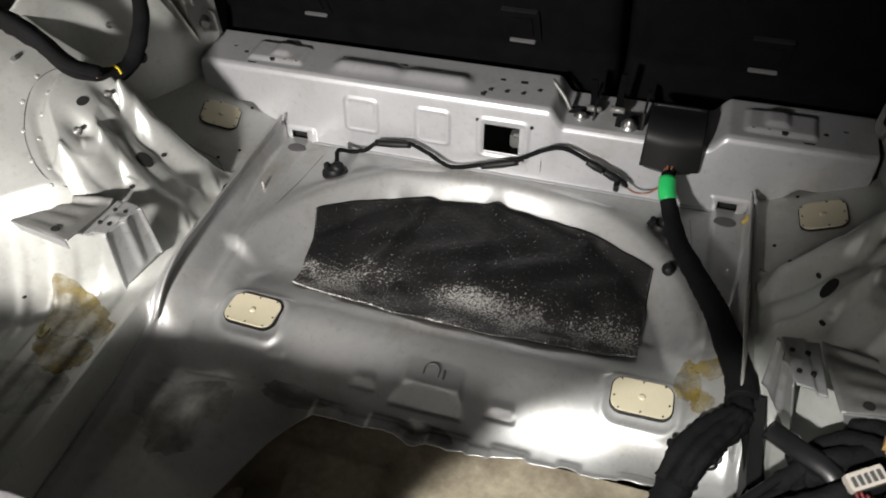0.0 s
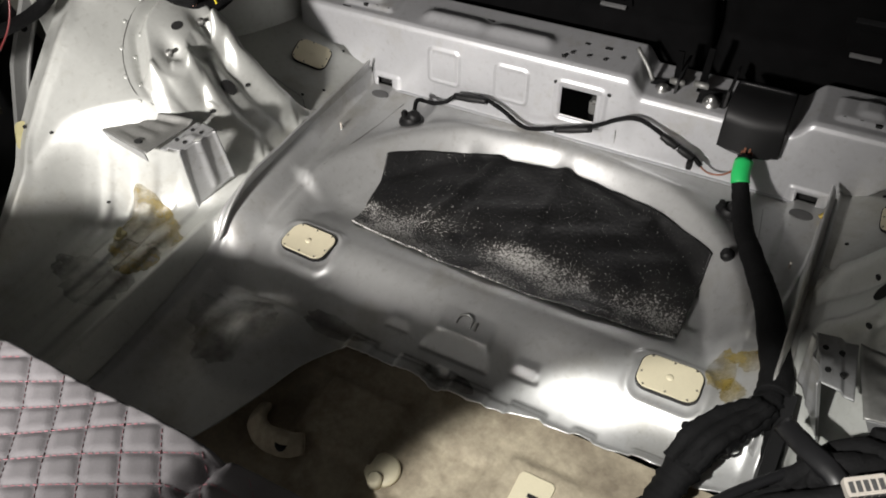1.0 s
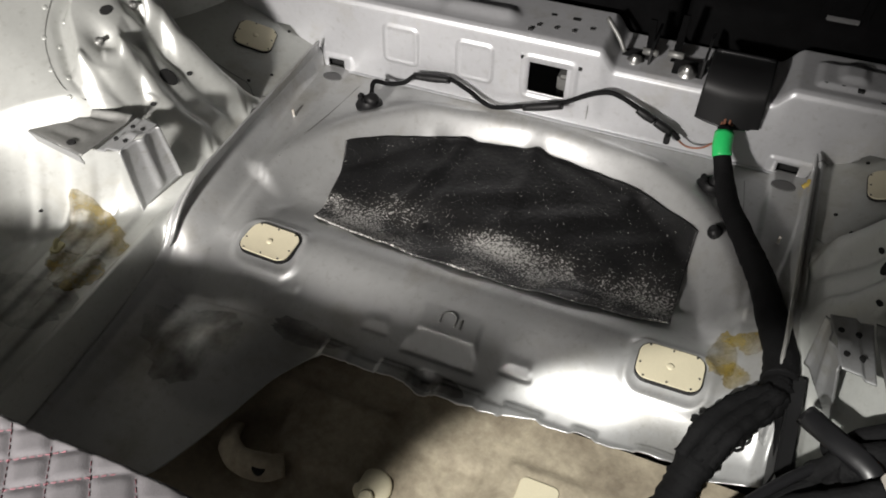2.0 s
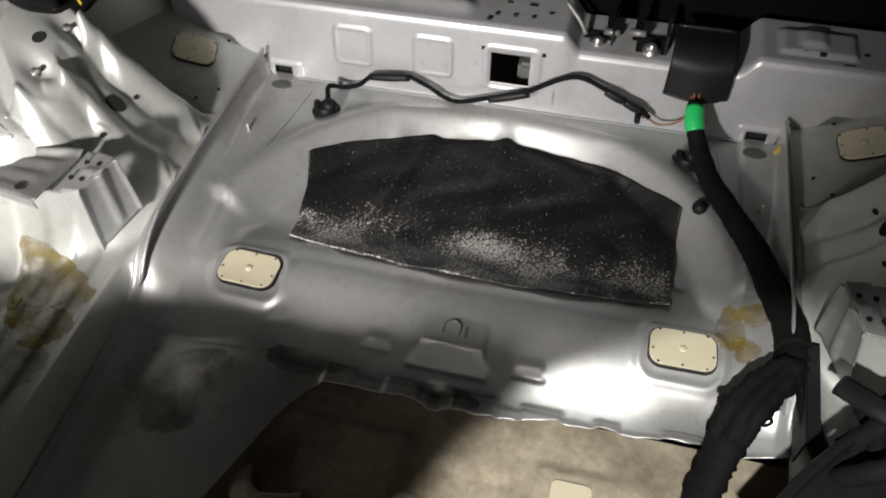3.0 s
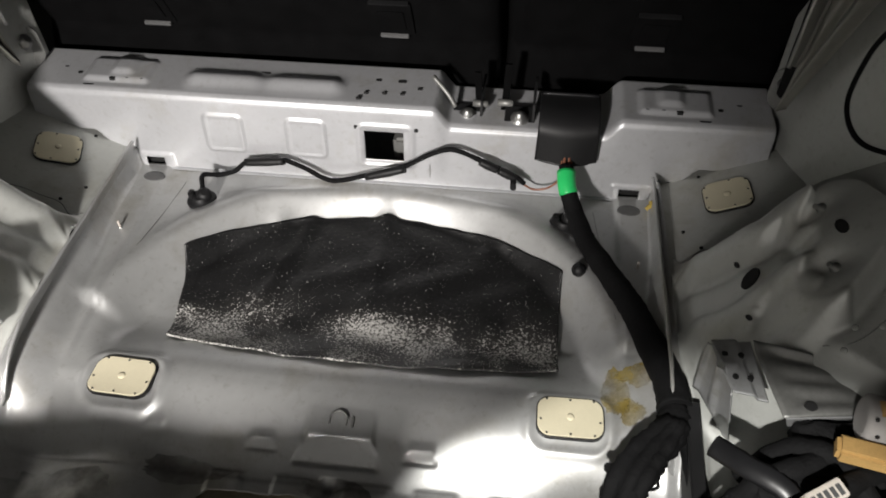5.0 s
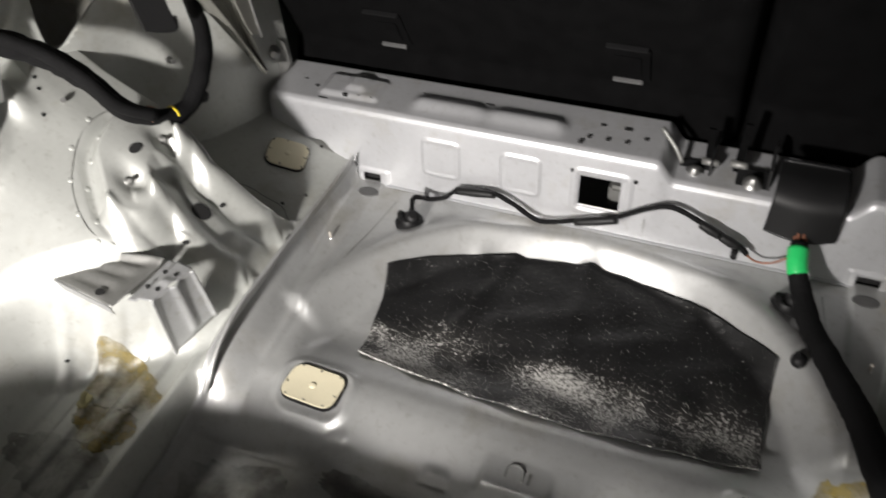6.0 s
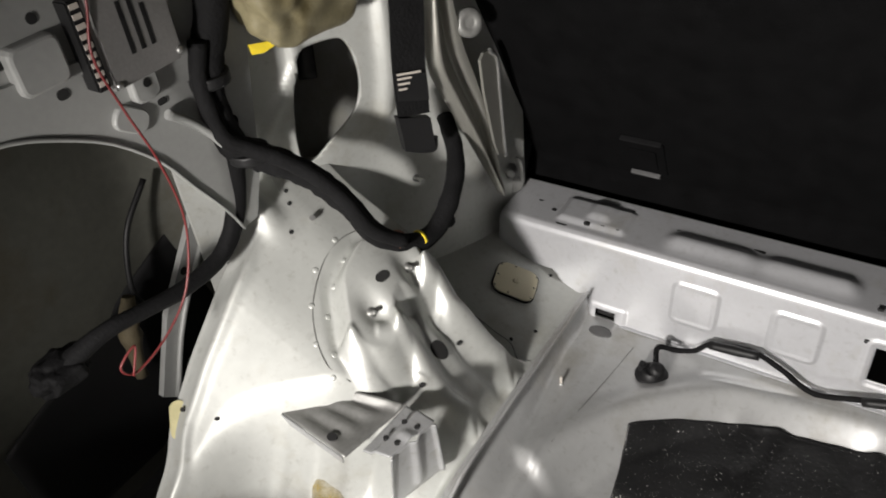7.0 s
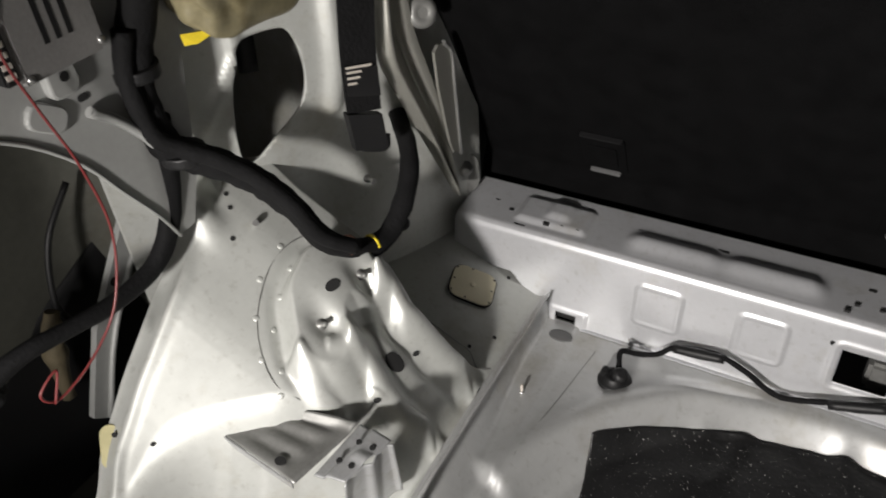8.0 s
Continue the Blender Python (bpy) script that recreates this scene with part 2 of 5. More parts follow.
def glide(points, steps=6):
    """A smooth line through points."""
    p = [Vector(q) for q in points]
    p = [2 * p[0] - p[1]] + p + [2 * p[-1] - p[-2]]
    out = []
    for k in range(1, len(p) - 2):
        a, b, c, d = p[k - 1:k + 3]
        for j in range(steps):
            t = j / steps
            out.append(0.5 * ((2 * b) + (c - a) * t + (2 * a - 5 * b + 4 * c - d) * t * t + (3 * b - a - 3 * c + d) * t ** 3))
    out.append(p[-2])
    return out


def tube(points, radius, sides=10, steps=6, lump=0.0, flat=1.0, seed=0):
    """A round cable along points. radius: one, or one for each point; lump: unevenness."""
    line = glide(points, steps)
    n = len(line)
    rad = np.interp(np.linspace(0, 1, n), np.linspace(0, 1, len(points)), radius) if hasattr(radius, "__len__") else [radius] * n
    rng = random.Random(seed)
    bm = bmesh.new()
    rings = []
    side = None
    for k, p in enumerate(line):
        way = (line[min(k + 1, n - 1)] - line[max(k - 1, 0)]).normalized()
        if side is None:
            side = way.orthogonal().normalized()
        side = (side - way * side.dot(way)).normalized()
        up = way.cross(side)
        g = rad[k] * (1 + lump * (rng.random() - 0.5))
        rings.append([bm.verts.new(p + (side * math.cos(a) + up * math.sin(a) * flat) * g * (1 + lump * 0.5 * (rng.random() - 0.5)))
                      for a in (2 * math.pi * j / sides for j in range(sides))])
    for r0, r1 in zip(rings, rings[1:]):
        for j in range(sides):
            bm.faces.new((r0[j], r0[(j + 1) % sides], r1[(j + 1) % sides], r1[j])).smooth = True
    bm.faces.new(rings[0][::-1])
    bm.faces.new(rings[-1])
    return bm


def rounded(w, h, r, n=5):
    """The outline of a rounded rectangle, round its middle."""
    out = []
    for cx, cy, a0 in ((w / 2 - r, h / 2 - r, 0), (-w / 2 + r, h / 2 - r, 90), (-w / 2 + r, -h / 2 + r, 180), (w / 2 - r, -h / 2 + r, 270)):
        for k in range(n + 1):
            a = radians(a0 + 90 * k / n)
            out.append((cx + r * math.cos(a), cy + r * math.sin(a)))
    return out


def slab(outline, z0, z1, bevel=0.0):
    """An outline in x and y drawn up from z0 to z1, with a bevelled top."""
    bm = bmesh.new()
    n = len(outline)
    cx, cy = sum(p[0] for p in outline) / n, sum(p[1] for p in outline) / n
    rows = [(z0, 0.0), (z1 - bevel, 0.0)] + ([(z1 - bevel * 0.3, bevel * 0.3), (z1, bevel)] if bevel else [])
    loops = []
    for z, inset in rows:
        loop = []
        for x, y in outline:
            d = math.hypot(x - cx, y - cy) or 1
            k = 1 - inset / d
            loop.append(bm.verts.new((cx + (x - cx) * k, cy + (y - cy) * k, z)))
        loops.append(loop)
    for a, b in zip(loops, loops[1:]):
        for j in range(n):
            bm.faces.new((a[j], a[(j + 1) % n], b[(j + 1) % n], b[j]))
    bm.faces.new(loops[-1])
    bm.faces.new(loops[0][::-1])
    return bm


def block(x0, x1, y0, y1, z0, z1, bevel=0.003):
    bm = bmesh.new()
    bmesh.ops.create_cube(bm, size=1)
    for v in bm.verts:
        v.co = Vector(((x0 + x1) / 2 + v.co.x * (x1 - x0), (y0 + y1) / 2 + v.co.y * (y1 - y0), (z0 + z1) / 2 + v.co.z * (z1 - z0)))
    if bevel:
        bmesh.ops.bevel(bm, geom=bm.edges[:], offset=bevel, segments=2, affect="EDGES")
    return bm


def turned(profile, sides=20):
    """A body of revolution round z from (radius, height) pairs."""
    bm = bmesh.new()
    loops = [[bm.verts.new((r * math.cos(2 * math.pi * j / sides), r * math.sin(2 * math.pi * j / sides), z)) for j in range(sides)] for r, z in profile]
    for a, b in zip(loops, loops[1:]):
        for j in range(sides):
            bm.faces.new((a[j], a[(j + 1) % sides], b[(j + 1) % sides], b[j])).smooth = True
    bm.faces.new(loops[-1])
    bm.faces.new(loops[0][::-1])
    return bm


def moved(bm, m):
    bmesh.ops.transform(bm, matrix=m, verts=bm.verts[:])
    return bm


def facing(place, normal, spin=0):
    """The pose of a thing that sits at place with its z along normal."""
    q = Vector(normal).to_track_quat("Z", "Y").to_matrix().to_4x4()
    return Matrix.Translation(place) @ q @ pose(0, 0, 0, 0, 0, spin)


# ---- the forms of the pressed sheet metal ----
def bump_at(X, Y, x, y, rx, ry, h):
    return h * np.exp(-(((X - x) / rx) ** 2 + ((Y - y) / ry) ** 2))


def box_at(X, Y, x0, x1, y0, y1, e, h):
    return h * smooth(x0 - e, x0 + e, X) * smooth(x1 + e, x1 - e, X) * smooth(y0 - e, y0 + e, Y) * smooth(y1 + e, y1 - e, Y)


def line_distance(X, Y, pts):
    """Distance to a broken line, and how far along it (0 to 1)."""
    best, along = np.full(np.shape(X), 9.0), np.zeros(np.shape(X))
    n = len(pts) - 1
    for k in range(n):
        (ax, ay), (bx, by) = pts[k][:2], pts[k + 1][:2]
        t = np.clip(((X - ax) * (bx - ax) + (Y - ay) * (by - ay)) / ((bx - ax) ** 2 + (by - ay) ** 2), 0, 1)
        d = np.hypot(X - ax - t * (bx - ax), Y - ay - t * (by - ay))
        closer = d < best
        best = np.where(closer, d, best)
        along = np.where(closer, (k + t) / n, along)
    return best, along


def rail_top(Y):
    """Height of the side rail's ridge."""
    return curve((0.60, 0.72, 0.825, 0.868, 0.92, 1.03, 1.16, 1.345), (-0.035, -0.028, -0.012, 0.034, 0.044, 0.050, 0.048, 0.043), Y)


def slope_height(Y):
    """The floor's bend down towards the rear."""
    return -0.056 * smooth(-0.12, 1, (0.893 - np.asarray(Y, float)) / 0.122) + 0.006 * smooth(0.793, 0.783, Y)


def ledge(X, Y, x0, x1, y0, y1, below, above):
    """A step pressed into the slope, turned steep to catch the lamp; what it adds to the slope."""
    flat = slope_height(0.5 * y0 + 0.5 * y1)
    d = np.interp(Y, (y0 - below, y0, y1, y1 + above), (0, flat - slope_height(y0), flat - slope_height(y1), 0))
    taper = 0.35 * np.maximum(y1 - Y, 0)
    # negative factor tilts the facet to the lamp, putting its brightness into the shape
    return -0.7 * d * smooth(x0 - taper - 0.003, x0 - taper + 0.003, X) * smooth(x1 + taper + 0.003, x1 + taper - 0.003, X)


LEDGES = [(-0.030, 0.062, 0.820, 0.848, 0.007, 0.036), (-0.104, -0.072, 0.828, 0.839, 0.004, 0.012),
          (0.110, 0.143, 0.830, 0.842, 0.004, 0.012), (-0.250, -0.226, 0.834, 0.843, 0.004, 0.010)]


def bay_floor(X, Y):
    """Height of the floor pan."""
    X, Y = np.asarray(X, float), np.asarray(Y, float)
    far = np.hypot((X - 0.004) / 0.392, (Y - 0.955) / 0.366)
    well = smooth(1.0, 0.86, far) * smooth(0, 1, (Y - 0.915) / 0.125)
    z = -0.043 * well
    z = z + 0.015 * np.exp(-((far - 1.02) / 0.080) ** 2) * smooth(0.966, 0.994, Y - 0.35 * np.maximum(abs(X - 0.004) - 0.29, 0)) * smooth(1.32, 1.27, Y)
    for x, y, r in ((0.004, 1.276, 0.016), (-0.165, 1.232, 0.02), (0.19, 1.220, 0.02)):
        z = z + bump_at(X, Y, x, y, r, 0.020, 0.007)
    z = z + slope_height(Y)
    for x0, x1, y0, y1, below, above in LEDGES:
        z = z + ledge(X, Y, x0, x1, y0, y1, below, above)
    for x0, x1 in ((-0.15, -0.105), (-0.062, -0.012), (0.03, 0.092), (0.125, 0.178), (0.222, 0.252), (0.305, 0.36)):
        z = z + box_at(X, Y, x0, x1, 0.765, 0.797, 0.003, 0.0065)
    z = z - box_at(X, Y, 0.000, 0.020, 0.760, 0.800, 0.004, 0.008)
    z = z + 0.026 * smooth(1.25, 0.15, np.hypot((X + 0.275) / 0.10, (Y - 0.722) / 0.085)) + bump_at(X, Y, 0.335, 0.775, 0.05, 0.04, 0.018)
    for s in (-1, 1):
        px = 0.318 if s > 0 else -0.297
        rim = np.maximum(abs(X - px) - 0.030, 0) ** 2 + np.maximum(abs(Y - 0.893) - 0.014, 0) ** 2
        z = z + 0.004 * np.exp(-((np.sqrt(rim) - 0.024) / 0.007) ** 2)
    side = abs(X)
    z = z + 0.005 * smooth(0.385, 0.395, side) * smooth(0.90, 0.95, Y)
    foot = curve((0.70, 0.85, 0.96, 1.07, 1.19, 1.34), (0.38, 0.39, 0.398, 0.416, 0.438, 0.446), Y)
    top = rail_top(Y)
    z = z + (top - z) * np.where(side > foot, 0.62 * smooth(0, 1, (side - foot) / (0.447 - foot)) + 0.38 * smooth(0.440, 0.456, side), 0)
    return z


def housing(U, Y):
    """Height of the wheel housing and the shelf ahead of it; U is the distance from the bay's middle."""
    S = curve((0.44, 0.46, 0.49, 0.522, 0.555, 0.592, 0.63, 0.70, 0.75, 0.80), (0.12, 0.18, 0.38, 0.62, 0.78, 0.91, 1.0, 1.17, 1.30, 1.42), U)
    A = curve((0.55, 0.65, 0.786, 0.909, 1.015, 1.08, 1.14, 1.20, 1.26, 1.36), (0.05, 0.08, 0.15, 0.23, 0.272, 0.276, 0.276, 0.276, 0.276, 0.276), Y)
    z = S * A
    strip = smooth(0.035, -0.085, Y - (0.945 - 0.85 * (U - 0.50))) * smooth(0.705, 0.64, U)
    z = z * (1 - strip) + (0.016 + 0.003 * np.tanh(2.5 * np.sin(U * 110)) * smooth(0.9, 0.85, Y)) * strip
    z = np.where(U < 0.475, z + (rail_top(Y) - 0.004 - z) * smooth(0.475, 0.456, U), z)
    d, along = line_distance(U, Y, BOSS)
    z = z + 0.027 * smooth(0.047, 0.027, d) - 0.006 * np.exp(-((d - 0.053) / 0.007) ** 2) * smooth(0.60, 0.56, Y - U + 0.15)
    for pts, wide, high in RIDGES:
        d, along = line_distance(U, Y, pts)
        z = z + high * np.exp(-(d / wide) ** 2 * (0.6 + 0.4 * (d / wide) ** 2)) * smooth(-0.02, 0.16, along) * smooth(1.06, 0.93, along)
    z = z - bump_at(U, Y, 0.583, 0.978, 0.019, 0.016, 0.015) - bump_at(U, Y, 0.578, 1.056, 0.019, 0.014, 0.013)
    z = z + bump_at(U, Y, 0.755, 0.985, 0.024, 0.016, 0.026)
    d, along = line_distance(U, Y, [(0.572, 1.052), (0.540, 1.042), (0.510, 1.050), (0.478, 1.074)])
    z = z - 0.012 * np.exp(-(d / 0.010) ** 2)
    border = curve((0.44, 0.464, 0.484, 0.507, 0.532, 0.564, 0.596, 0.63, 0.70, 0.80), (1.16, 1.142, 1.124, 1.108, 1.098, 1.106, 1.122, 1.120, 1.115, 1.12), U)
    shelf = rail_top(Y) - 0.004 + 0.40 * np.maximum(U - 0.468, 0)
    k = smooth(border - 0.010, border + 0.022, Y)
    return z * (1 - k) + shelf * k


# ridges pressed into the reinforced flank of the housing: (distance from the middle, y), width, height
RIDGES = [
    ([(0.580, 1.088), (0.570, 1.088), (0.556, 1.083), (0.532, 1.076), (0.507, 1.086), (0.484, 1.098), (0.466, 1.112)], 0.016, 0.027),
    ([(0.566, 1.006), (0.540, 0.990), (0.512, 0.984), (0.490, 0.990), (0.466, 1.008)], 0.014, 0.022),
    ([(0.603, 0.934), (0.580, 0.924), (0.555, 0.920), (0.530, 0.924)], 0.012, 0.016),
    ([(0.575, 0.962), (0.556, 0.975), (0.545, 0.992)], 0.010, 0.006),
    ([(0.520, 0.975), (0.512, 0.955)], 0.009, 0.006),
    ([(0.548, 0.915), (0.532, 0.902)], 0.008, 0.006),
]
# the raised plate that carries the studs
BOSS = [(0.594, 1.056), (0.606, 1.030), (0.602, 0.995), (0.578, 0.968)]


# ---- the setting: floor pan, lower floor, body shell ----
gx, gb = np.meshgrid(np.linspace(-0.457, 0.457, 280), np.linspace(0, 1, 230), indexing="ij")
torn = 0.768 + 0.016 * smooth(0.0, 0.3, gx) - 0.003 * np.sin(gx * 23) - 0.0012 * np.sin(gx * 97 + 1) - 0.0006 * np.sin(gx * 210) - 0.26 * smooth(-0.14, -0.29, gx)
gy = torn + (1.336 - torn) * gb
floor = part("floor", sheet(gx, gy, bay_floor(gx, gy)), PAINT)
tagged(floor, "silver painted pressed steel luggage bay floor", "floor", kind="structure")
thick(floor, 0.0015)


def rail_flange(s):
    """The folded weld flange that stands along the ridge of a side rail."""
    a, b = np.meshgrid(np.linspace(0, 1, 8), np.linspace(0.835, 1.322, 90), indexing="ij")
    low = rail_top(b) - 0.016
    high = np.maximum(rail_top(b) + 0.004, 0.064 * smooth(0.845, 0.93, b)) + 0.0008 * np.sin(b * 60)
    X = 0.452 - 0.010 * a - 0.002 * smooth(0.75, 1.0, a)
    ob = part("flange", sheet(s * X, b, low + (high - low) * a), PAINT, floor, "upright weld flange along the rail")
    thick(ob, 0.0028, 0)
    part("bead", tube([(s * 0.4405, y, float(np.interp(y, b[0], high[0]))) for y in np.linspace(0.838, 1.32, 14)], 0.0024, 8, 4), PAINT, ob)


rail_flange(-1)
rail_flange(1)
for s in (-1, 1):
    seam = [(s * x, y, float(bay_floor(s * x, y)) + 0.0001) for x, y in ((0.352, 1.295), (0.362, 1.22), (0.371, 1.14), (0.380, 1.06))]
    part("seam", tube(seam, 0.0007, 5, 4), DARKSTEEL, floor, "thin dark sheet metal joint")


def lower_floor_height(X, Y):
    z = -0.075 + 0 * X
    z = z + box_at(X, Y, 0.02, 0.13, 0.60, 0.705, 0.004, -0.010)
    z = z + box_at(X, Y, 0.155, 0.26, 0.60, 0.73, 0.004, 0.008)
    z = z + box_at(X, Y, -0.15, -0.01, 0.62, 0.73, 0.005, 0.007)
    z = z + bump_at(X, Y, -0.20, 0.61, 0.05, 0.05, -0.012)
    return z


gx, gy = np.meshgrid(np.linspace(-0.62, 0.75, 180), np.linspace(0.30, 0.80, 70), indexing="ij")
lower = part("floor_rear", sheet(gx, gy, lower_floor_height(gx, gy)), DIRTY)
tagged(lower, "dirty beige rear floor beyond the pan's torn edge", "floor", kind="structure")


def on_housing(s, u, y, lift=0.0):
    """A place on the housing of the side s, and the surface's normal there."""
    e = 0.003
    z = float(housing(u, y))
    n = Vector((-s * (housing(u + e, y) - z) / e, -(housing(u, y + e) - z) / e, 1)).normalized()
    return Vector((s * u, y, z)) + n * lift, n


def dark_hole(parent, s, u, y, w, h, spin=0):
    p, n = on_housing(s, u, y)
    # no opening is cut: a black disc on the metal paints the hole's shade
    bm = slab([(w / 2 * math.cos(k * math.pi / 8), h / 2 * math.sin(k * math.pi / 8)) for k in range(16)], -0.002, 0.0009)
    ob = part("hole", moved(bm, facing(p, n, spin)), VOID, parent, "black patch for the shade inside a punched hole")
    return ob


def side_housing(s):
    """Wheel housing with its shelf, on the side s."""
    ga, gy = np.meshgrid(np.linspace(0, 1, 210), np.linspace(0.50, 1.36, 430), indexing="ij")
    rim = curve((0.5, 0.62, 0.725, 0.76, 0.82, 0.92, 1.0, 1.06, 1.13, 1.2, 1.36), (0.70, 0.715, 0.737, 0.757, 0.765, 0.765, 0.785, 0.775, 0.74, 0.69, 0.665), gy)
    gu = 0.456 + (rim - 0.456) * ga
    z = housing(gu, gy)
    out = (rim - gu)
    lip = smooth(1.0, 0.9, gy)
    z = z + lip * (0.006 * np.exp(-((out - 0.030) / 0.008) ** 2) - 0.012 * smooth(0.028, 0.0, out))
    ob = part("wall_left" if s < 0 else "wall_right", sheet(s * gu, gy, z), PALE)
    tagged(ob, "silver painted domed wheel housing pressing with ridges and studs", "wheel housing", kind="structure")
    thick(ob, 0.0018, -1 if s > 0 else 1)
    dark_hole(ob, s, 0.593, 1.014, 0.020, 0.014)
    dark_hole(ob, s, 0.522, 1.020, 0.022, 0.032, 20)
    dark_hole(ob, s, 0.516, 0.967, 0.010, 0.007)
    dark_hole(ob, s, 0.515, 1.057, 0.010, 0.007)
    for u, y in ((0.698, 0.788), (0.632, 0.786)):
        dark_hole(ob, s, u, y, 0.007, 0.005)
    for u, y in ((0.503, 1.175), (0.482, 1.215), (0.515, 1.335), (0.487, 1.145)):
        dark_hole(ob, s, u, y, 0.006, 0.006)
    for u, y in ((0.672, 1.023), (0.652, 1.011), (0.646, 0.977), (0.634, 0.945), (0.671, 0.977), (0.654, 0.941), (0.628, 0.910), (0.605, 0.915), (0.594, 0.894)):
        p, n = on_housing(s, u, y)
        bm = turned([(0.0042, -0.001), (0.0038, 0.0005), (0.0026, 0.001), (0.001, 0.0012)], 10)
        part("rivet", moved(bm, facing(p, n)), PALE, ob)
    seam = [on_housing(s, u, y, 0.0002)[0] for u, y in ((0.658, 1.07), (0.668, 1.03), (0.668, 0.99), (0.655, 0.946), (0.632, 0.916), (0.603, 0.899), (0.577, 0.905))]
    part("seam", tube(seam, 0.0008, 5), DARKSTEEL, ob, "dark sheet metal seam")
    seam = [on_housing(s, u, y, 0.0002)[0] for u, y in ((0.60, 1.16), (0.565, 1.172), (0.53, 1.17), (0.50, 1.168), (0.478, 1.15), (0.462, 1.16))]
    part("seam", tube(seam, 0.0008, 5), DARKSTEEL, ob, "dark sheet metal seam")
    for u, y in ((0.588, 0.976), (0.585, 1.058)):
        p, n = on_housing(s, u, y)
        bm = turned([(0.007, -0.002), (0.007, 0.0015), (0.0034, 0.002), (0.0034, 0.009), (0.0028, 0.0095), (0.0028, 0.010), (0.0034, 0.0105), (0.0034, 0.013), (0.002, 0.014)], 12)
        part("stud", moved(bm, facing(p, n)), DARKSTEEL, ob, "threaded steel stud")
    return ob


housing_left = side_housing(-1)
housing_right = side_housing(1)
bm = slab(rounded(0.022, 0.048, 0.010), -0.001, 0.001)
p, n = on_housing(-1, 0.744, 0.762, -0.007)
part("tab", moved(bm, facing(p, n, 10)), YELLOWED, housing_left, "yellowed tab with a hole")
dark_hole(housing_left, -1, 0.742, 0.774, 0.006, 0.006)
for u, y in ((0.747, 1.028), (0.735, 1.018), (0.715, 0.992)):
    dark_hole(housing_left, -1, u, y, 0.006, 0.006)


def cut(ob, cutter):
    """Cuts the cutter's form out of ob."""
    bm = bmesh.new()
    bm.from_mesh(cutter.data)
    bmesh.ops.recalc_face_normals(bm, faces=bm.faces[:])
    bm.to_mesh(cutter.data)
    bm.free()
    mod = ob.modifiers.new("cut", "BOOLEAN")
    mod.object, mod.operation, mod.solver = cutter, "DIFFERENCE", "EXACT"
    bpy.context.view_layer.update()
    me = bpy.data.meshes.new_from_object(ob.evaluated_get(bpy.context.evaluated_depsgraph_get()))
    ob.modifiers.clear()
    ob.data = me
    bpy.data.objects.remove(cutter)


def quarter_wall(s):
    gu, gz = np.meshgrid(np.linspace(0, 1, 120), np.linspace(0.02, 0.80, 130), indexing="ij")
    U = curve((0, 0.2, 0.4, 0.7, 1.0), (0.615, 0.632, 0.668, 0.752, 0.85), gu)
    Y = curve((0, 0.2, 0.4, 0.7, 1.0), (1.45, 1.34, 1.22, 1.075, 0.93), gu)
    # a shallow bowl behind the belt, and two pressed ribs
    bowl = np.exp(-(((Y - 1.19) / 0.075) ** 2 + ((gz - 0.33) / 0.09) ** 2))
    d1, _ = line_distance(Y, gz, [(1.092, 0.56), (1.092, 0.506), (1.034, 0.415)])
    d2, _ = line_distance(Y, gz, [(1.200, 0.60), (1.195, 0.46), (1.19, 0.40)])
    rib = 0.007 * np.exp(-(d1 / 0.006) ** 2) + 0.012 * np.exp(-(d2 / 0.010) ** 2)
    k = 0.030 * bowl - rib
    U, Y = U + 0.9 * k, Y + 0.42 * k
    ob = part("wall_pillar_left" if s < 0 else "wall_pillar_right", sheet(s * U, Y, gz), PALE)
    tagged(ob, "pale grey painted inner pillar panel with pressed ribs", "pillar panel", kind="structure")
    if s < 0:
        thick(ob, 0.003, -1)
        hole = [(1.086, 0.50), (1.092, 0.520), (1.13, 0.525), (1.150, 0.515), (1.160, 0.47), (1.158, 0.428), (1.145, 0.405), (1.112, 0.380), (1.092, 0.366), (1.080, 0.366), (1.073, 0.385), (1.076, 0.44)]
        hole = [(p.x, p.y) for p in glide([(*q, 0) for q in hole + hole[:1]], 4)][:-1]
        bm = slab([(-y, z) for y, z in hole], -0.2, 0.2)
        cutter = part("cutter", moved(bm, Matrix(((0, 0, 1, -0.72), (-1, 0, 0, 0), (0, 1, 0, 0), (0, 0, 0, 1)))), None)
        cut(ob, cutter)
        for poly in ob.data.polygons:
            poly.use_smooth = True
    return ob


pillar_left = quarter_wall(-1)
pillar_right = quarter_wall(1)
# body shell that closes the place
for name, args in (("wall_outer_left", (-0.99, -0.97, -0.3, 1.7, -0.3, 1.2)), ("wall_outer_right", (0.97, 0.99, -0.3, 1.7, -0.3, 1.2)),
                   ("ceiling", (-0.97, 0.97, -0.3, 1.7, 1.2, 1.22)), ("wall_front", (-0.97, 0.97, 1.70, 1.72, -0.3, 1.2)),
                   ("floor_under", (-0.97, 0.97, -0.3, 1.7, -0.32, -0.30))):
    tagged(part(name, block(*args, 0), LINER), "dark grey car body shell", "body shell", kind="structure")


# unseen block in the sill's place, added to keep the work lamp off the slope
bm = block(0.085, 0.97, 0.20, 0.455, -0.30, 0.212, 0.012)
tagged(part("rear_sill", bm, LINER), "unseen dark grey rear sill block, added to shade the sloping floor", "sill", kind="structure")


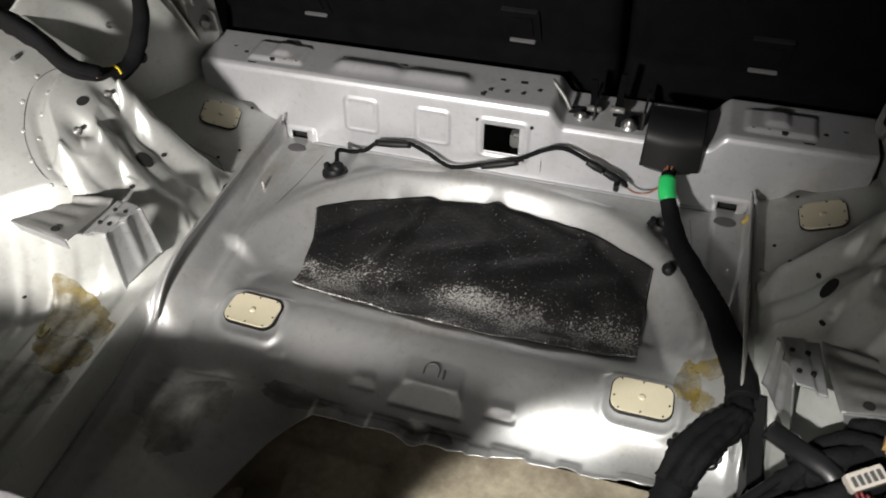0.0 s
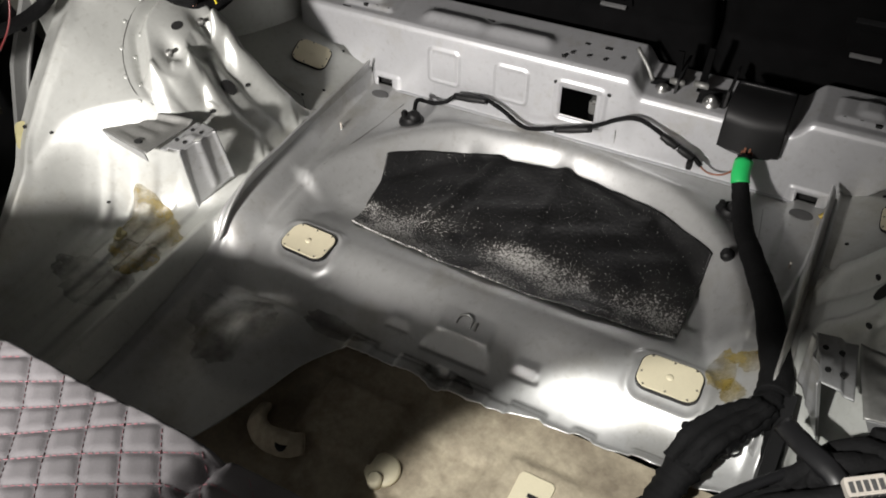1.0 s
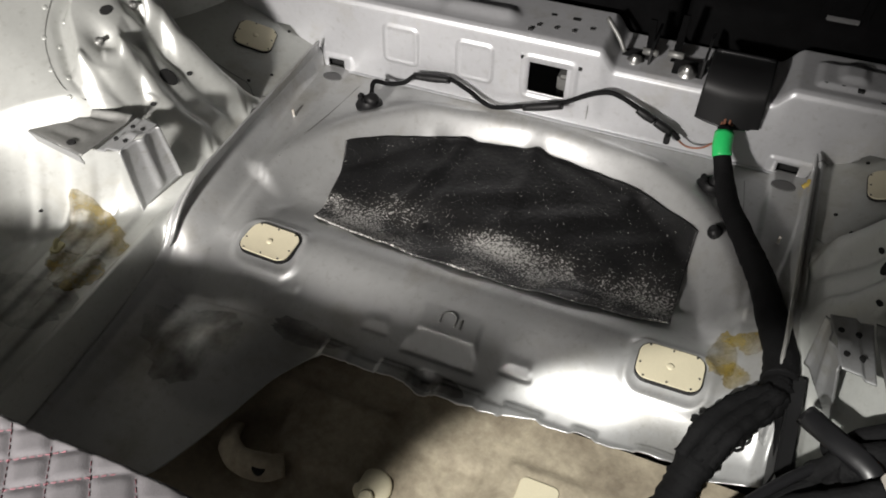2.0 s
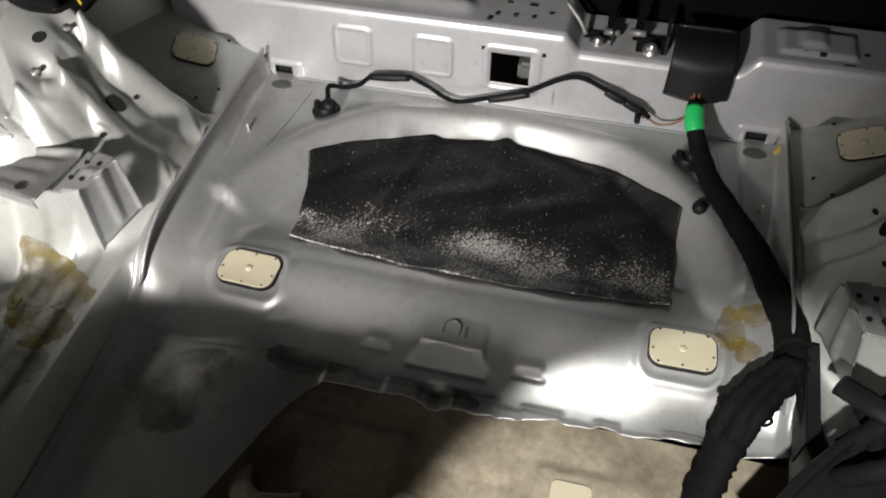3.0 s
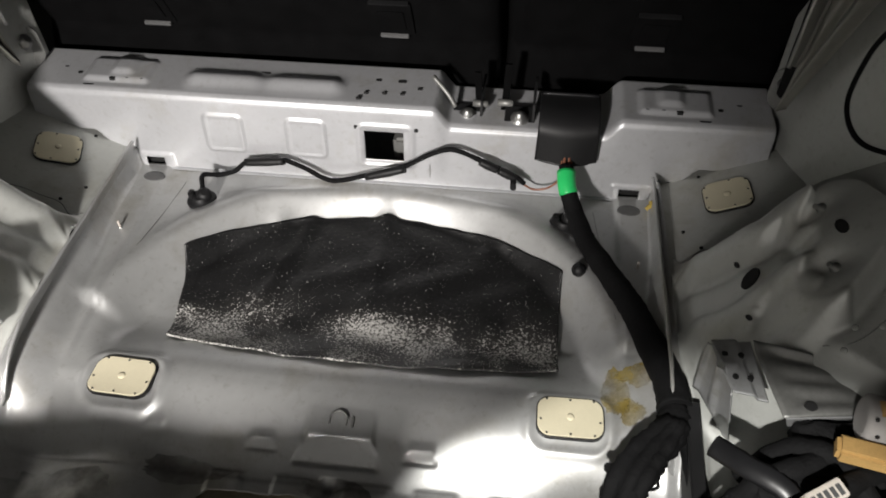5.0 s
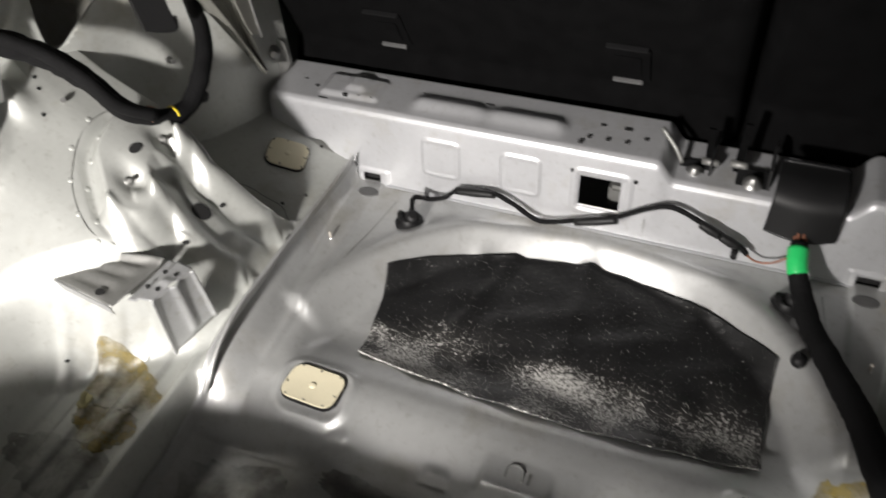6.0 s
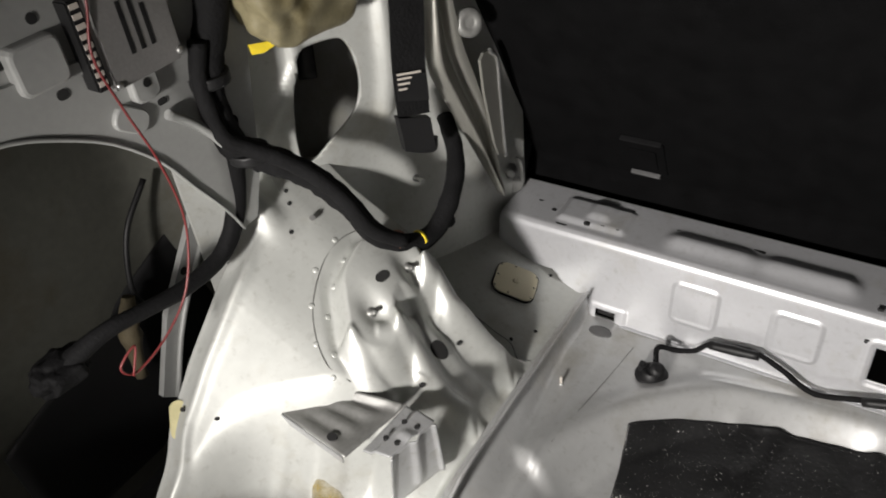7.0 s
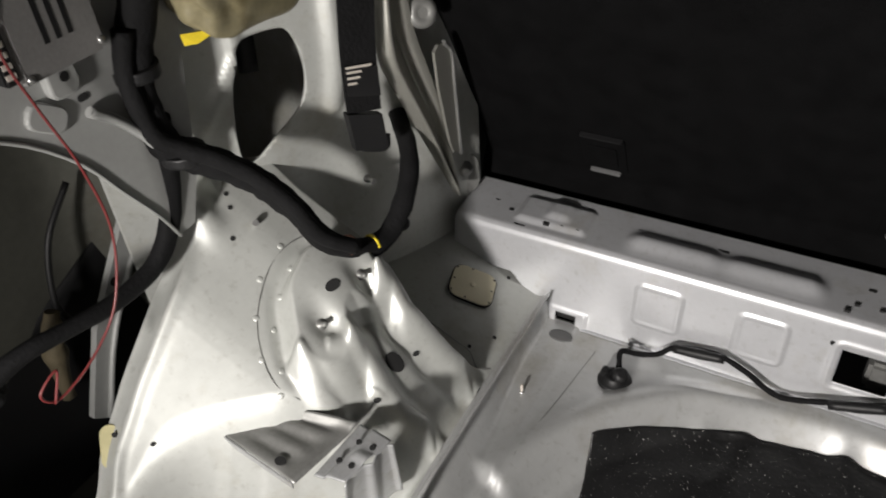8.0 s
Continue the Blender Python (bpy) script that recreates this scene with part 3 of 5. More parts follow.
# ---- cross member under the seats ----
def cross_member():
    t = thing("cross_member", "silver painted pressed steel cross member with two square embosses", "cross member", kind="structure")
    xs = np.linspace(-0.615, 0.615, 411)
    v = np.concatenate([np.linspace(0, 1, 60), np.linspace(1, 2, 45)[1:]])
    X, V = np.meshgrid(xs, v, indexing="ij")
    topz = 0.146 - 0.030 * smooth(0.078, 0.108, X) * smooth(0.385, 0.352, X)
    k = np.clip(V, 0, 1)
    Z = k * topz
    Y = 1.333 + 0.018 * k
    w = np.clip(V - 1, 0, 1)
    Y = Y + w * 0.105
    Z = Z + w * 0.006
    edge = np.exp(-((V - 1) / 0.045) ** 2)
    Z, Y = Z - 0.003 * edge, Y + 0.002 * edge

    def frame_bump(cx, cz, w2, h2):
        d = np.sqrt(np.maximum(abs(X - cx) - (w2 - 0.012), 0) ** 2 + np.maximum(abs(Z - cz) - (h2 - 0.012), 0) ** 2)
        return d
    face = V < 0.97
    for cx in (-0.279, -0.136):
        d = frame_bump(cx, 0.079, 0.035, 0.037)
        Y = Y - np.where(face, 0.003 * smooth(0.013, 0.008, d) - 0.0012 * smooth(0.008, 0.003, d), 0)
    d = frame_bump(0.0, 0.073, 0.046, 0.040)
    Y = Y - np.where(face, 0.0025 * np.exp(-((d - 0.010) / 0.004) ** 2), 0)
    for sx in (-0.413, 0.410):
        Y = Y - np.where(face, box_at(X, Z, sx - 0.03, sx + 0.03, -0.02, 0.030, 0.003, 0.0028), 0)
    onto = V > 1.12
    Z = Z + np.where(onto, 0.010 * np.exp(-((Y - 1.394) / 0.017) ** 2) * (smooth(-0.355, -0.325, X) * smooth(-0.065, -0.095, X) - 0.45 * np.exp(-((X + 0.21) / 0.014) ** 2)), 0)
    for s in (-1, 1):
        Z = Z + np.where(onto, box_at(s * X, Y, 0.41, 0.52, 1.375, 1.43, 0.006, 0.006) + box_at(s * X, Y, 0.44, 0.475, 1.39, 1.425, 0.008, 0.006), 0)
    mx, mz, mv = mids(X), mids(Z), mids(V)
    low = np.interp(abs(mx), (0.44, 0.452, 0.485, 0.512, 0.6, 0.62), (0.0, 0.036, 0.038, 0.068, 0.070, 0.074))
    keep = (mv > 1) | (mz > low)
    keep &= ~((abs(mx + 0.002) < 0.033) & (mz > 0.046) & (mz < 0.102) & (mv < 1))
    for sx in (-0.416, 0.410):
        keep &= ~((abs(mx - sx) < 0.0175) & (mz > 0.006) & (mz < 0.023) & (mv < 1))
    part("pressing", sheet(X, Y, Z, keep), BEAM, t)
    thick(t.children[0], 0.0015, 1)
    return t


beam = cross_member()


# ---- seat backs ----
def seat_back(x0, x1, label, pockets):
    lean = math.atan(0.5)
    t = thing("rear_seat", label, "car seat", at=(0, 1.49, 0.19))
    m = pose(0, 0, 0, math.degrees(lean), 0, 0)
    nx, nz = 60, 60
    X, Z = np.meshgrid(np.linspace(x0, x1, nx), np.linspace(-0.10, 0.78, nz), indexing="ij")
    ex = np.minimum(X - x0, x1 - X)
    ez = np.minimum(Z + 0.10, 0.78 - Z)
    Y = 0.03 * (1 - smooth(0, 0.02, np.minimum(ex, ez)))
    Y = Y - 0.052 * smooth(-0.01, -0.06, Z) + 0.0015 * np.sin(X * 37) * np.sin(Z * 29)
    me = sheet(X, Y, Z)
    me.transform(m)
    panel = part("back_panel", me, FELT, t)
    thick(panel, 0.05, -1)
    for px, w, h, z in pockets:
        bm = slab(rounded(w, h, 0.006), 0.0, 0.003, 0.001)
        moved(bm, m @ Matrix.Translation((px, -0.0005, z)) @ pose(0, 0, 0, 90, 0, 0))
        pk = part("pocket", bm, FELT, t)
        bm = slab(rounded(w * 0.62, h * 0.55, 0.004), 0.002, 0.0055, 0.001)
        part("flap", moved(bm, m @ Matrix.Translation((px, -0.0005, z - 0.004)) @ pose(0, 0, 0, 90, 0, 0)), FELT, pk)
        for dz, wide, tall in ((-0.5, 0.34, 0.003), (0.5, 0.46, 0.0012)):
            bm = block(px - w * wide, px + w * wide, -0.009, 0.0, z + h * dz - tall, z + h * dz + tall, 0.0008)
            part("lip", moved(bm, m), LIP if dz < 0 else BLACKP, pk, "worn grey plastic lip" if dz < 0 else "")
    return t


seat_back(-0.640, 0.183, "black felt backed wide rear seat back standing upright", [(-0.415, 0.07, 0.09, 0.06), (0.0, 0.07, 0.09, 0.06)])
seat_back(0.188, 0.645, "black felt backed narrow rear seat back standing upright", [(0.42, 0.07, 0.09, 0.06)])

# ---- bitumen sheet in the well ----
def bitumen_sheet():
    ga, gb = np.meshgrid(np.linspace(0, 1, 260), np.linspace(0, 1, 150), indexing="ij")
    gx = -0.303 + 0.606 * ga
    near = 0.984 - 0.024 * (1 - ((gx - 0.01) / 0.29) ** 2) + 0.0012 * np.sin(gx * 70)
    back = 0.955 + 0.322 * np.sqrt(1 - ((gx - 0.004) / 0.386) ** 2) + 0.0010 * np.sin(gx * 43 + 1) + 0.0005 * np.sin(gx * 120)
    gy = near + (back - near) * gb
    gx = gx + 0.16 * np.maximum(1.156 - gy, 0) * (1 - ga)
    z = bay_floor(gx, gy) + 0.0065
    z = z + 0.004 * np.exp(-((gx + 0.16 - 0.25 * (gy - 1.1)) / 0.012) ** 2) * smooth(0.98, 1.1, gy) - 0.003 * np.exp(-((gx + 0.13 - 0.2 * (gy - 1.1)) / 0.014) ** 2)
    z = z + 0.003 * np.exp(-((gx - 0.01) / 0.014) ** 2) * smooth(1.05, 1.15, gy) + 0.0025 * np.sin(gx * 41 + 2 * np.sin(gy * 30)) * np.sin(gy * 37)
    z = z + 0.004 * np.exp(-(((gx - 0.20) / 0.07) ** 2 + ((gy - 0.985) / 0.016) ** 2))
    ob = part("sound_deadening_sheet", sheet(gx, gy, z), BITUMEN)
    tagged(ob, "black bitumen sound deadening sheet with painted glints", "mat")
    thick(ob, 0.003)


bitumen_sheet()


# ---- cream access covers ----
def access_cover(place, w, h, normal=(0, 0, 1), spin=0):
    t = thing("access_cover", "cream plastic access cover with rounded corners riveted to the floor", "cover", "access covers")
    t.matrix_world = facing(place, normal, spin)
    part("gasket", slab(rounded(w + 0.003, h + 0.003, 0.018), -0.006, 0.0006, 0.0004), BLACKP, t, "thin black gasket round the plate")
    part("plate", slab(rounded(w, h, 0.017), -0.005, 0.0024, 0.0010), CREAM, t)
    for k, (x, y) in enumerate([(-0.36, 0.44), (0, 0.44), (0.36, 0.44), (-0.36, -0.44), (0, -0.44), (0.36, -0.44), (-0.45, 0.1), (0.45, 0.1)]):
        pin = part("pin", slab(rounded(0.003, 0.003, 0.0014, 2), 0.0015, 0.0030), BLACKP, t, "small dark pin")
        pin.location = (x * w, y * h, 0)
    part("nub", turned([(0.006, 0.0015), (0.005, 0.0032), (0.002, 0.0038)], 12), CREAM, t)
    return t


access_cover((-0.297, 0.893, 0.004), 0.086, 0.058, (0, 0, 1), -2)
access_cover((0.318, 0.897, 0.004), 0.086, 0.058, (0, 0, 1), 1)
for s in (-1, 1):
    place, up = on_housing(s, 0.550, 1.277, 0.003)
    access_cover(place, 0.066, 0.070, up, 12 if s < 0 else 6)


# ---- quilted cloth over the sill ----
def quilt_height(X, Y):
    a, b = (X * 0.79 + Y * 0.62) / 0.0395, (-X * 0.47 + Y * 0.88) / 0.031
    da, db = abs(a % 1 - 0.5), abs(b % 1 - 0.5)
    puff = 0.0032 * np.sqrt(np.clip(smooth(0.5, 0.2, da) * smooth(0.5, 0.2, db), 0, 1))
    top = 0.245 - 0.215 * smooth(-0.02, 0.07, X)
    z = top + puff + 0.006 * np.sin(X * 9 + Y * 4) + 0.004 * np.sin(X * 31 - Y * 17)
    fold = np.exp(-(((X + 0.02 + (0.47 - Y) * 0.25) / 0.010) ** 2))
    z = z - 0.03 * fold * smooth(0.30, 0.44, Y)
    brink = 0.532 - 0.32 * top
    z = z - 0.14 * smooth(brink - 0.012, brink + 0.012, Y)
    return z


def quilt():
    t = thing("quilted_cloth", "grey quilted cloth with red stitching draped over the sill", "cloth")
    gx, gy = np.meshgrid(np.linspace(-0.95, 0.16, 440), np.concatenate([np.linspace(-0.25, 0.2, 60), np.linspace(0.205, 0.520, 170)]), indexing="ij")
    gy = np.minimum(gy, 0.532 - 0.32 * (0.245 - 0.215 * smooth(-0.02, 0.07, gx)) + 0.014)
    ob = part("cloth", sheet(gx, gy, quilt_height(gx, gy)), QUILT, t)
    thick(ob, 0.005)
    bm = bmesh.new()
    for da, db, na, nb in ((0.79, 0.62, 0.0395, 0), (-0.47, 0.88, 0, 0.031)):
        step = na or nb
        for k in range(-30, 30):
            c = (k + 0.0) * step
            for j in range(-150, 150):
                q = j * 0.0075
                x0, y0 = da * c - db * q, db * c + da * q
                n2 = da * da + db * db
                x0, y0 = x0 / n2, y0 / n2
                if not (-0.55 < x0 < 0.12 and 0.25 < y0 < 0.515 - 0.32 * (0.245 - 0.215 * float(smooth(-0.02, 0.07, x0)))):
                    continue
                x1, y1 = x0 - db * 0.0048, y0 + da * 0.0048
                p, r = Vector((x0, y0, quilt_height(x0, y0) + 0.0006)), Vector((x1, y1, quilt_height(x1, y1) + 0.0006))
                w = Vector((da, db, 0)) * 0.0005
                up = Vector((0, 0, 0.0008))
                v = [bm.verts.new(c2) for c2 in (p - w, r - w, r + up, p + up, p + w, r + w)]
                bm.faces.new((v[0], v[1], v[2], v[3]))
                bm.faces.new((v[3], v[2], v[5], v[4]))
    tagged(part("stitching", bm, STITCH, t, "dark red stitching"), kind="stuff")


quilt()


# ---- bracket on each housing ----
def hat_bracket(s):
    t = thing("bracket", "folded zinc steel bracket with a beaded leg and drilled top", "bracket", "housing brackets")
    # beaded leg from the strip up to the drilled top
    a, b = np.meshgrid(np.linspace(0, 1, 28), np.linspace(0, 1, 24), indexing="ij")
    foot0, foot1 = Vector((0.516, 0.868, 0.016)), Vector((0.470, 0.930, 0.058))
    top0, top1 = Vector((0.479, 0.846, 0.170)), Vector((0.461, 0.914, 0.171))
    P = [foot0 * (1 - u) * (1 - v) + foot1 * u * (1 - v) + top0 * (1 - u) * v + top1 * u * v for u, v in zip(a.ravel(), b.ravel())]
    bead = 0.005 * np.exp(-((a - 0.55) / 0.09) ** 2) * smooth(0.05, 0.15, b) + 0.004 * smooth(0.10, 0.0, a) + 0.004 * smooth(0.9, 1.0, a)
    X = np.array([p.x for p in P]).reshape(a.shape) - bead
    Y = np.array([p.y for p in P]).reshape(a.shape) - bead * 0.6
    Z = np.array([p.z for p in P]).reshape(a.shape)
    thick(part("leg", sheet(s * X, Y, Z), BRACKET, t), 0.0018, 0)
    a, b = np.meshgrid(np.linspace(0, 1, 24), np.linspace(0, 1, 20), indexing="ij")
    c0, c1, c2, c3 = Vector((0.479, 0.846, 0.171)), Vector((0.461, 0.914, 0.172)), Vector((0.508, 0.922, 0.171)), Vector((0.516, 0.842, 0.170))
    P = [c0 * (1 - u) * (1 - v) + c1 * u * (1 - v) + c2 * u * v + c3 * (1 - u) * v for u, v in zip(a.ravel(), b.ravel())]
    X = np.array([p.x for p in P]).reshape(a.shape)
    Y = np.array([p.y for p in P]).reshape(a.shape)
    Z = np.array([p.z for p in P]).reshape(a.shape) - 0.006 * smooth(0.55, 0.70, b) + 0.004 * np.exp(-((a - 0.5) / 0.1) ** 2) * smooth(0.5, 0.3, b)
    top = thick(part("top", sheet(s * X, Y, Z), BRACKET, t), 0.0018, 0)
    for x, y in ((0.482, 0.866), (0.474, 0.896), (0.498, 0.866), (0.492, 0.896)):
        part("hole", slab([(s * x + 0.0035 * math.cos(k), y + 0.0035 * math.sin(k)) for k in (j * math.pi / 5 for j in range(10))], 0.168, 0.1738), VOID, top)
    a, b = np.meshgrid(np.linspace(0, 1, 30), np.linspace(0, 1, 16), indexing="ij")
    c0, c1, c2, c3 = Vector((0.528, 0.823, 0.166)), Vector((0.508, 0.918, 0.168)), Vector((0.586, 0.900, 0.170)), Vector((0.640, 0.838, 0.168))
    P = [c0 * (1 - u) * (1 - v) + c1 * u * (1 - v) + c2 * u * v + c3 * (1 - u) * v for u, v in zip(a.ravel(), b.ravel())]
    X = np.array([p.x for p in P]).reshape(a.shape)
    Y = np.array([p.y for p in P]).reshape(a.shape)
    Z = np.array([p.z for p in P]).reshape(a.shape) + 0.0022 * np.sin(a * 20) * smooth(0.12, 0.3, b) * smooth(0.95, 0.7, b) + 0.006 * smooth(0.85, 1, a)
    # the wing has a darker steel than the leg and top
    wing = thick(part("wing", sheet(s * X, Y, Z), DARKSTEEL, t, "dark ribbed plate"), 0.0018, 0)
    part("hole", slab([(s * 0.558 + 0.007 * math.cos(k), 0.838 + 0.006 * math.sin(k)) for k in (j * math.pi / 6 for j in range(12))], 0.162, 0.1702), VOID, wing)
    part("skirt", thick_plate([(s * 0.530, 0.822, 0.166), (s * 0.638, 0.836, 0.168), (s * 0.630, 0.838, 0.150), (s * 0.540, 0.830, 0.140)]), BRACKET, t)
    return t


def thick_plate(corners, d=0.0018):
    bm = bmesh.new()
    c = [Vector(q) for q in corners]
    n = (c[1] - c[0]).cross(c[2] - c[0]).normalized() * d
    lo = [bm.verts.new(p - n / 2) for p in c]
    hi = [bm.verts.new(p + n / 2) for p in c]
    k = len(c)
    bm.faces.new(lo[::-1])
    bm.faces.new(hi)
    for j in range(k):
        bm.faces.new((lo[j], lo[(j + 1) % k], hi[(j + 1) % k], hi[j]))
    return bm


hat_bracket(-1)
hat_bracket(1)


# ---- beam fittings ----
def beam_hole(x, y, z, w, h, n=(0, 0, 1)):
    # black patch laid on the beam, painting the shade of a hole
    bm = slab(rounded(w, h, min(w, h) * 0.3, 3), -0.003, 0.0008)
    part("hole", moved(bm, facing((x, y, z), n)), VOID, beam, "black patch for the shade inside a punched hole")


for s in (-1, 1):
    beam_hole(s * 0.509, 1.368, 0.1475, 0.020, 0.014)
    for x, y, w in ((0.535, 1.392, 0.008), (0.566, 1.408, 0.008), (0.470, 1.376, 0.010), (0.492, 1.418, 0.007), (0.500, 1.402, 0.007), (0.445, 1.380, 0.006), (0.420, 1.380, 0.006)):
        beam_hole(s * x, y, 0.150 + (0.004 if 0.41 < x < 0.52 else 0), w, w * 0.8)
for x, y, w in ((-0.33, 1.416, 0.018), (-0.215, 1.417, 0.018), (-0.02, 1.418, 0.010), (0.02, 1.418, 0.014), (-0.035, 1.382, 0.007), (-0.005, 1.383, 0.007), (0.025, 1.384, 0.007), (-0.045, 1.366, 0.008), (0.052, 1.40, 0.008)):
    beam_hole(x, y, 0.1515, w, w * 0.55)
for x, z in ((-0.049, 0.108), (0.052, 0.108), (0.066, 0.05)):
    beam_hole(x, 1.345, z, 0.007, 0.007, (0, -1, 0.1))
# black blocks behind the slots paint the shade within
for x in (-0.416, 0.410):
    part("slot_backing", block(x - 0.022, x + 0.022, 1.343, 1.350, 0.001, 0.030, 0), VOID, beam, "black block for the shade inside a slot")
part("weld_flange", block(-0.44, 0.44, 1.326, 1.337, 0.0005, 0.003, 0.001), BEAM, beam)
part("inner_bracket", block(0.004, 0.060, 1.378, 1.41, 0.010, 0.060, 0.006), DARKSTEEL, beam, "grey bracket seen through the window")
part("joint_line", block(0.0735, 0.0745, 1.3335, 1.3345, 0.002, 0.045, 0), DARKSTEEL, beam, "thin dark panel joint")

for s in (-1, 1):
    t = thing("blanking_plug", "dark grey oval rubber plug in the floor", "plug", "floor plugs", at=(s * 0.410, 1.300, float(bay_floor(s * 0.41, 1.30))))
    bm = slab([(0.019 * math.cos(k * math.pi / 10), 0.012 * math.sin(k * math.pi / 10)) for k in range(20)], -0.002, 0.0016, 0.0008)
    part("plug", bm, PLUGM, t)


def hinge(x, y, z):
    t = thing("hinge_bracket", "dark steel folding hinge bracket with a bright bolt", "hinge", "seat hinges")
    part("foot", moved(slab(rounded(0.050, 0.050, 0.007), 0, 0.005, 0.001), facing((x, y, z), (0, -0.35, 1))), BLACKP, t)
    part("arm", thick_plate([(x + 0.022, y - 0.010, z), (x + 0.022, y + 0.06, z + 0.02), (x + 0.024, y + 0.07, z + 0.040), (x + 0.024, y + 0.05, z + 0.042), (x + 0.022, y + 0.01, z + 0.026)], 0.004), BLACKP, t)
    bm = turned([(0.015, 0.004), (0.015, 0.007), (0.0095, 0.008), (0.0095, 0.015), (0.006, 0.017), (0.005, 0.021), (0.002, 0.022)], 6 * 3)
    part("bolt", moved(bm, facing((x, y, z), (0, -0.35, 1))), STEEL, t, "bright hexagon bolt and washer")


def latch_post(x, y, z, high, lean):
    t = thing("latch_post", "black steel seat latch post beside the hinge", "latch", "seat latches")
    part("post", thick_plate([(x - 0.007, y, z), (x + 0.007, y, z), (x + 0.005 + lean, y + 0.02, z + high), (x - 0.005 + lean, y + 0.02, z + high)], 0.006), FELT, t)
    part("pin", moved(turned([(0.006, -0.012), (0.006, 0.012), (0.004, 0.014)], 12), Matrix.Translation((x, y - 0.002, z + 0.3 * high)) @ pose(0, 0, 0, 0, 90, 0)), DARKSTEEL, t)


latch_post(0.152, 1.402, 0.110, 0.066, -0.006)
latch_post(0.193, 1.400, 0.110, 0.086, 0.003)
part("folded_edge", tube([(0.072, 1.415, 0.168), (0.098, 1.400, 0.146), (0.112, 1.392, 0.126)], 0.004, 8, 5), DARKSTEEL, beam)
hinge(0.133, 1.384, 0.112)
hinge(0.219, 1.379, 0.116)


def flap():
    a, b = np.meshgrid(np.linspace(0, 1, 24), np.linspace(0, 1, 24), indexing="ij")
    X = 0.250 + (0.347 - 0.250) * a + 0.004 * (b - 0.5) * (a - 0.5)
    Y = 1.405 - 0.068 * smooth(0, 0.55, b) - 0.012 * np.sin(a * math.pi) * smooth(0.2, 1, b)
    Z = 0.154 - 0.008 * b - 0.072 * smooth(0.25, 1.0, b)
    ob = part("cover_flap", sheet(X, Y, Z), BLACKP)
    tagged(ob, "black plastic cover flap bent over the cross member", "cover")
    thick(ob, 0.0025)
    part("rolled_edge", tube([(float(X[k, -1]), float(Y[k, -1]) - 0.001, float(Z[k, -1])) for k in range(0, 24, 4)], 0.0024, 8, 4), GLOSSP, ob, "glossy rolled lower edge")
    part("hinge_strip", tube([(0.254, 1.402, 0.1565), (0.298, 1.401, 0.1575), (0.343, 1.402, 0.1565)], 0.0035, 8, 4), GLOSSP, ob)


flap()

# ---- wiring on the floor ----
def main_harness():
    t = thing("wiring_harness", "thick black taped wiring harness with a green band", "wiring harness")
    line = [(0.300, 1.316, 0.078), (0.303, 1.286, 0.062), (0.318, 1.255, 0.036), (0.336, 1.205, 0.026), (0.356, 1.165, 0.026), (0.380, 1.118, 0.026), (0.402, 1.075, 0.026),
            (0.424, 1.010, 0.030), (0.443, 0.945, 0.036), (0.446, 0.900, 0.040)]
    part("trunk", tube(line, [0.0125, 0.013, 0.015, 0.016, 0.017, 0.018, 0.019, 0.021, 0.022, 0.022], 14, 7, 0.10, 1.0, 3), TAPE, t)
    line = [(0.446, 0.905, 0.040), (0.436, 0.868, 0.040), (0.408, 0.832, 0.036), (0.385, 0.797, 0.030), (0.370, 0.762, 0.010), (0.358, 0.722, -0.016), (0.335, 0.64, -0.045), (0.31, 0.52, -0.05)]
    part("branch", tube(line, [0.018, 0.024, 0.027, 0.028, 0.026, 0.024, 0.022, 0.02], 18, 9, 0.20, 0.8, 4), TAPE, t)
    for k, off in enumerate((-0.016, 0.0, 0.015)):
        line2 = [(0.440 + off * 0.4, 0.872, 0.058), (0.410 + off, 0.835, 0.056), (0.386 + off, 0.798, 0.050), (0.371 + off, 0.764, 0.030)]
        part("strand", tube(line2, [0.010, 0.012, 0.012, 0.010], 10, 7, 0.24, 0.8, 5 + k), TAPE, t)
    line = [(0.448, 0.905, 0.036), (0.462, 0.860, 0.030), (0.468, 0.80, 0.028), (0.485, 0.735, 0.05), (0.54, 0.69, 0.10)]
    part("branch", tube(line, [0.018, 0.014, 0.012, 0.012, 0.012], 10, 6, 0.1, 1, 9), TAPE, t)
    part("green_band", tube([(0.3005, 1.309, 0.0735), (0.3028, 1.288, 0.063), (0.307, 1.277, 0.054)], 0.0150, 16, 4, 0.02), GREEN, t, "bright green tape band")
    for k in range(6):
        a = k * 1.05
        o = Vector((0.008 * math.cos(a), 0.002, 0.007 * math.sin(a)))
        part("wire", tube([Vector((0.300, 1.345, 0.092)) + o * 1.3, Vector((0.300, 1.328, 0.084)) + o, Vector((0.300, 1.310, 0.075)) + o * 0.8], 0.0022, 6, 4), COPPER, t, "copper brown wire")
    part("cable_tie", tube([(0.392 + 0.027 * math.cos(a), 0.806 - 0.010 * math.cos(a), 0.036 + 0.022 * math.sin(a)) for a in (j * math.pi / 6 for j in range(13))], 0.0022, 6, 2), BLACKP, t, "black cable tie")
    part("tie_head", block(0.355, 0.368, 0.806, 0.816, 0.036, 0.046, 0.002), BLACKP, t)
    part("clip", moved(turned([(0.010, 0), (0.012, 0.006), (0.010, 0.012), (0.006, 0.016)], 12), facing((0.331, 1.152, 0.008), (-0.6, 0, 1))), BLACKP, t, "black plastic clip")
    return t


main_harness()


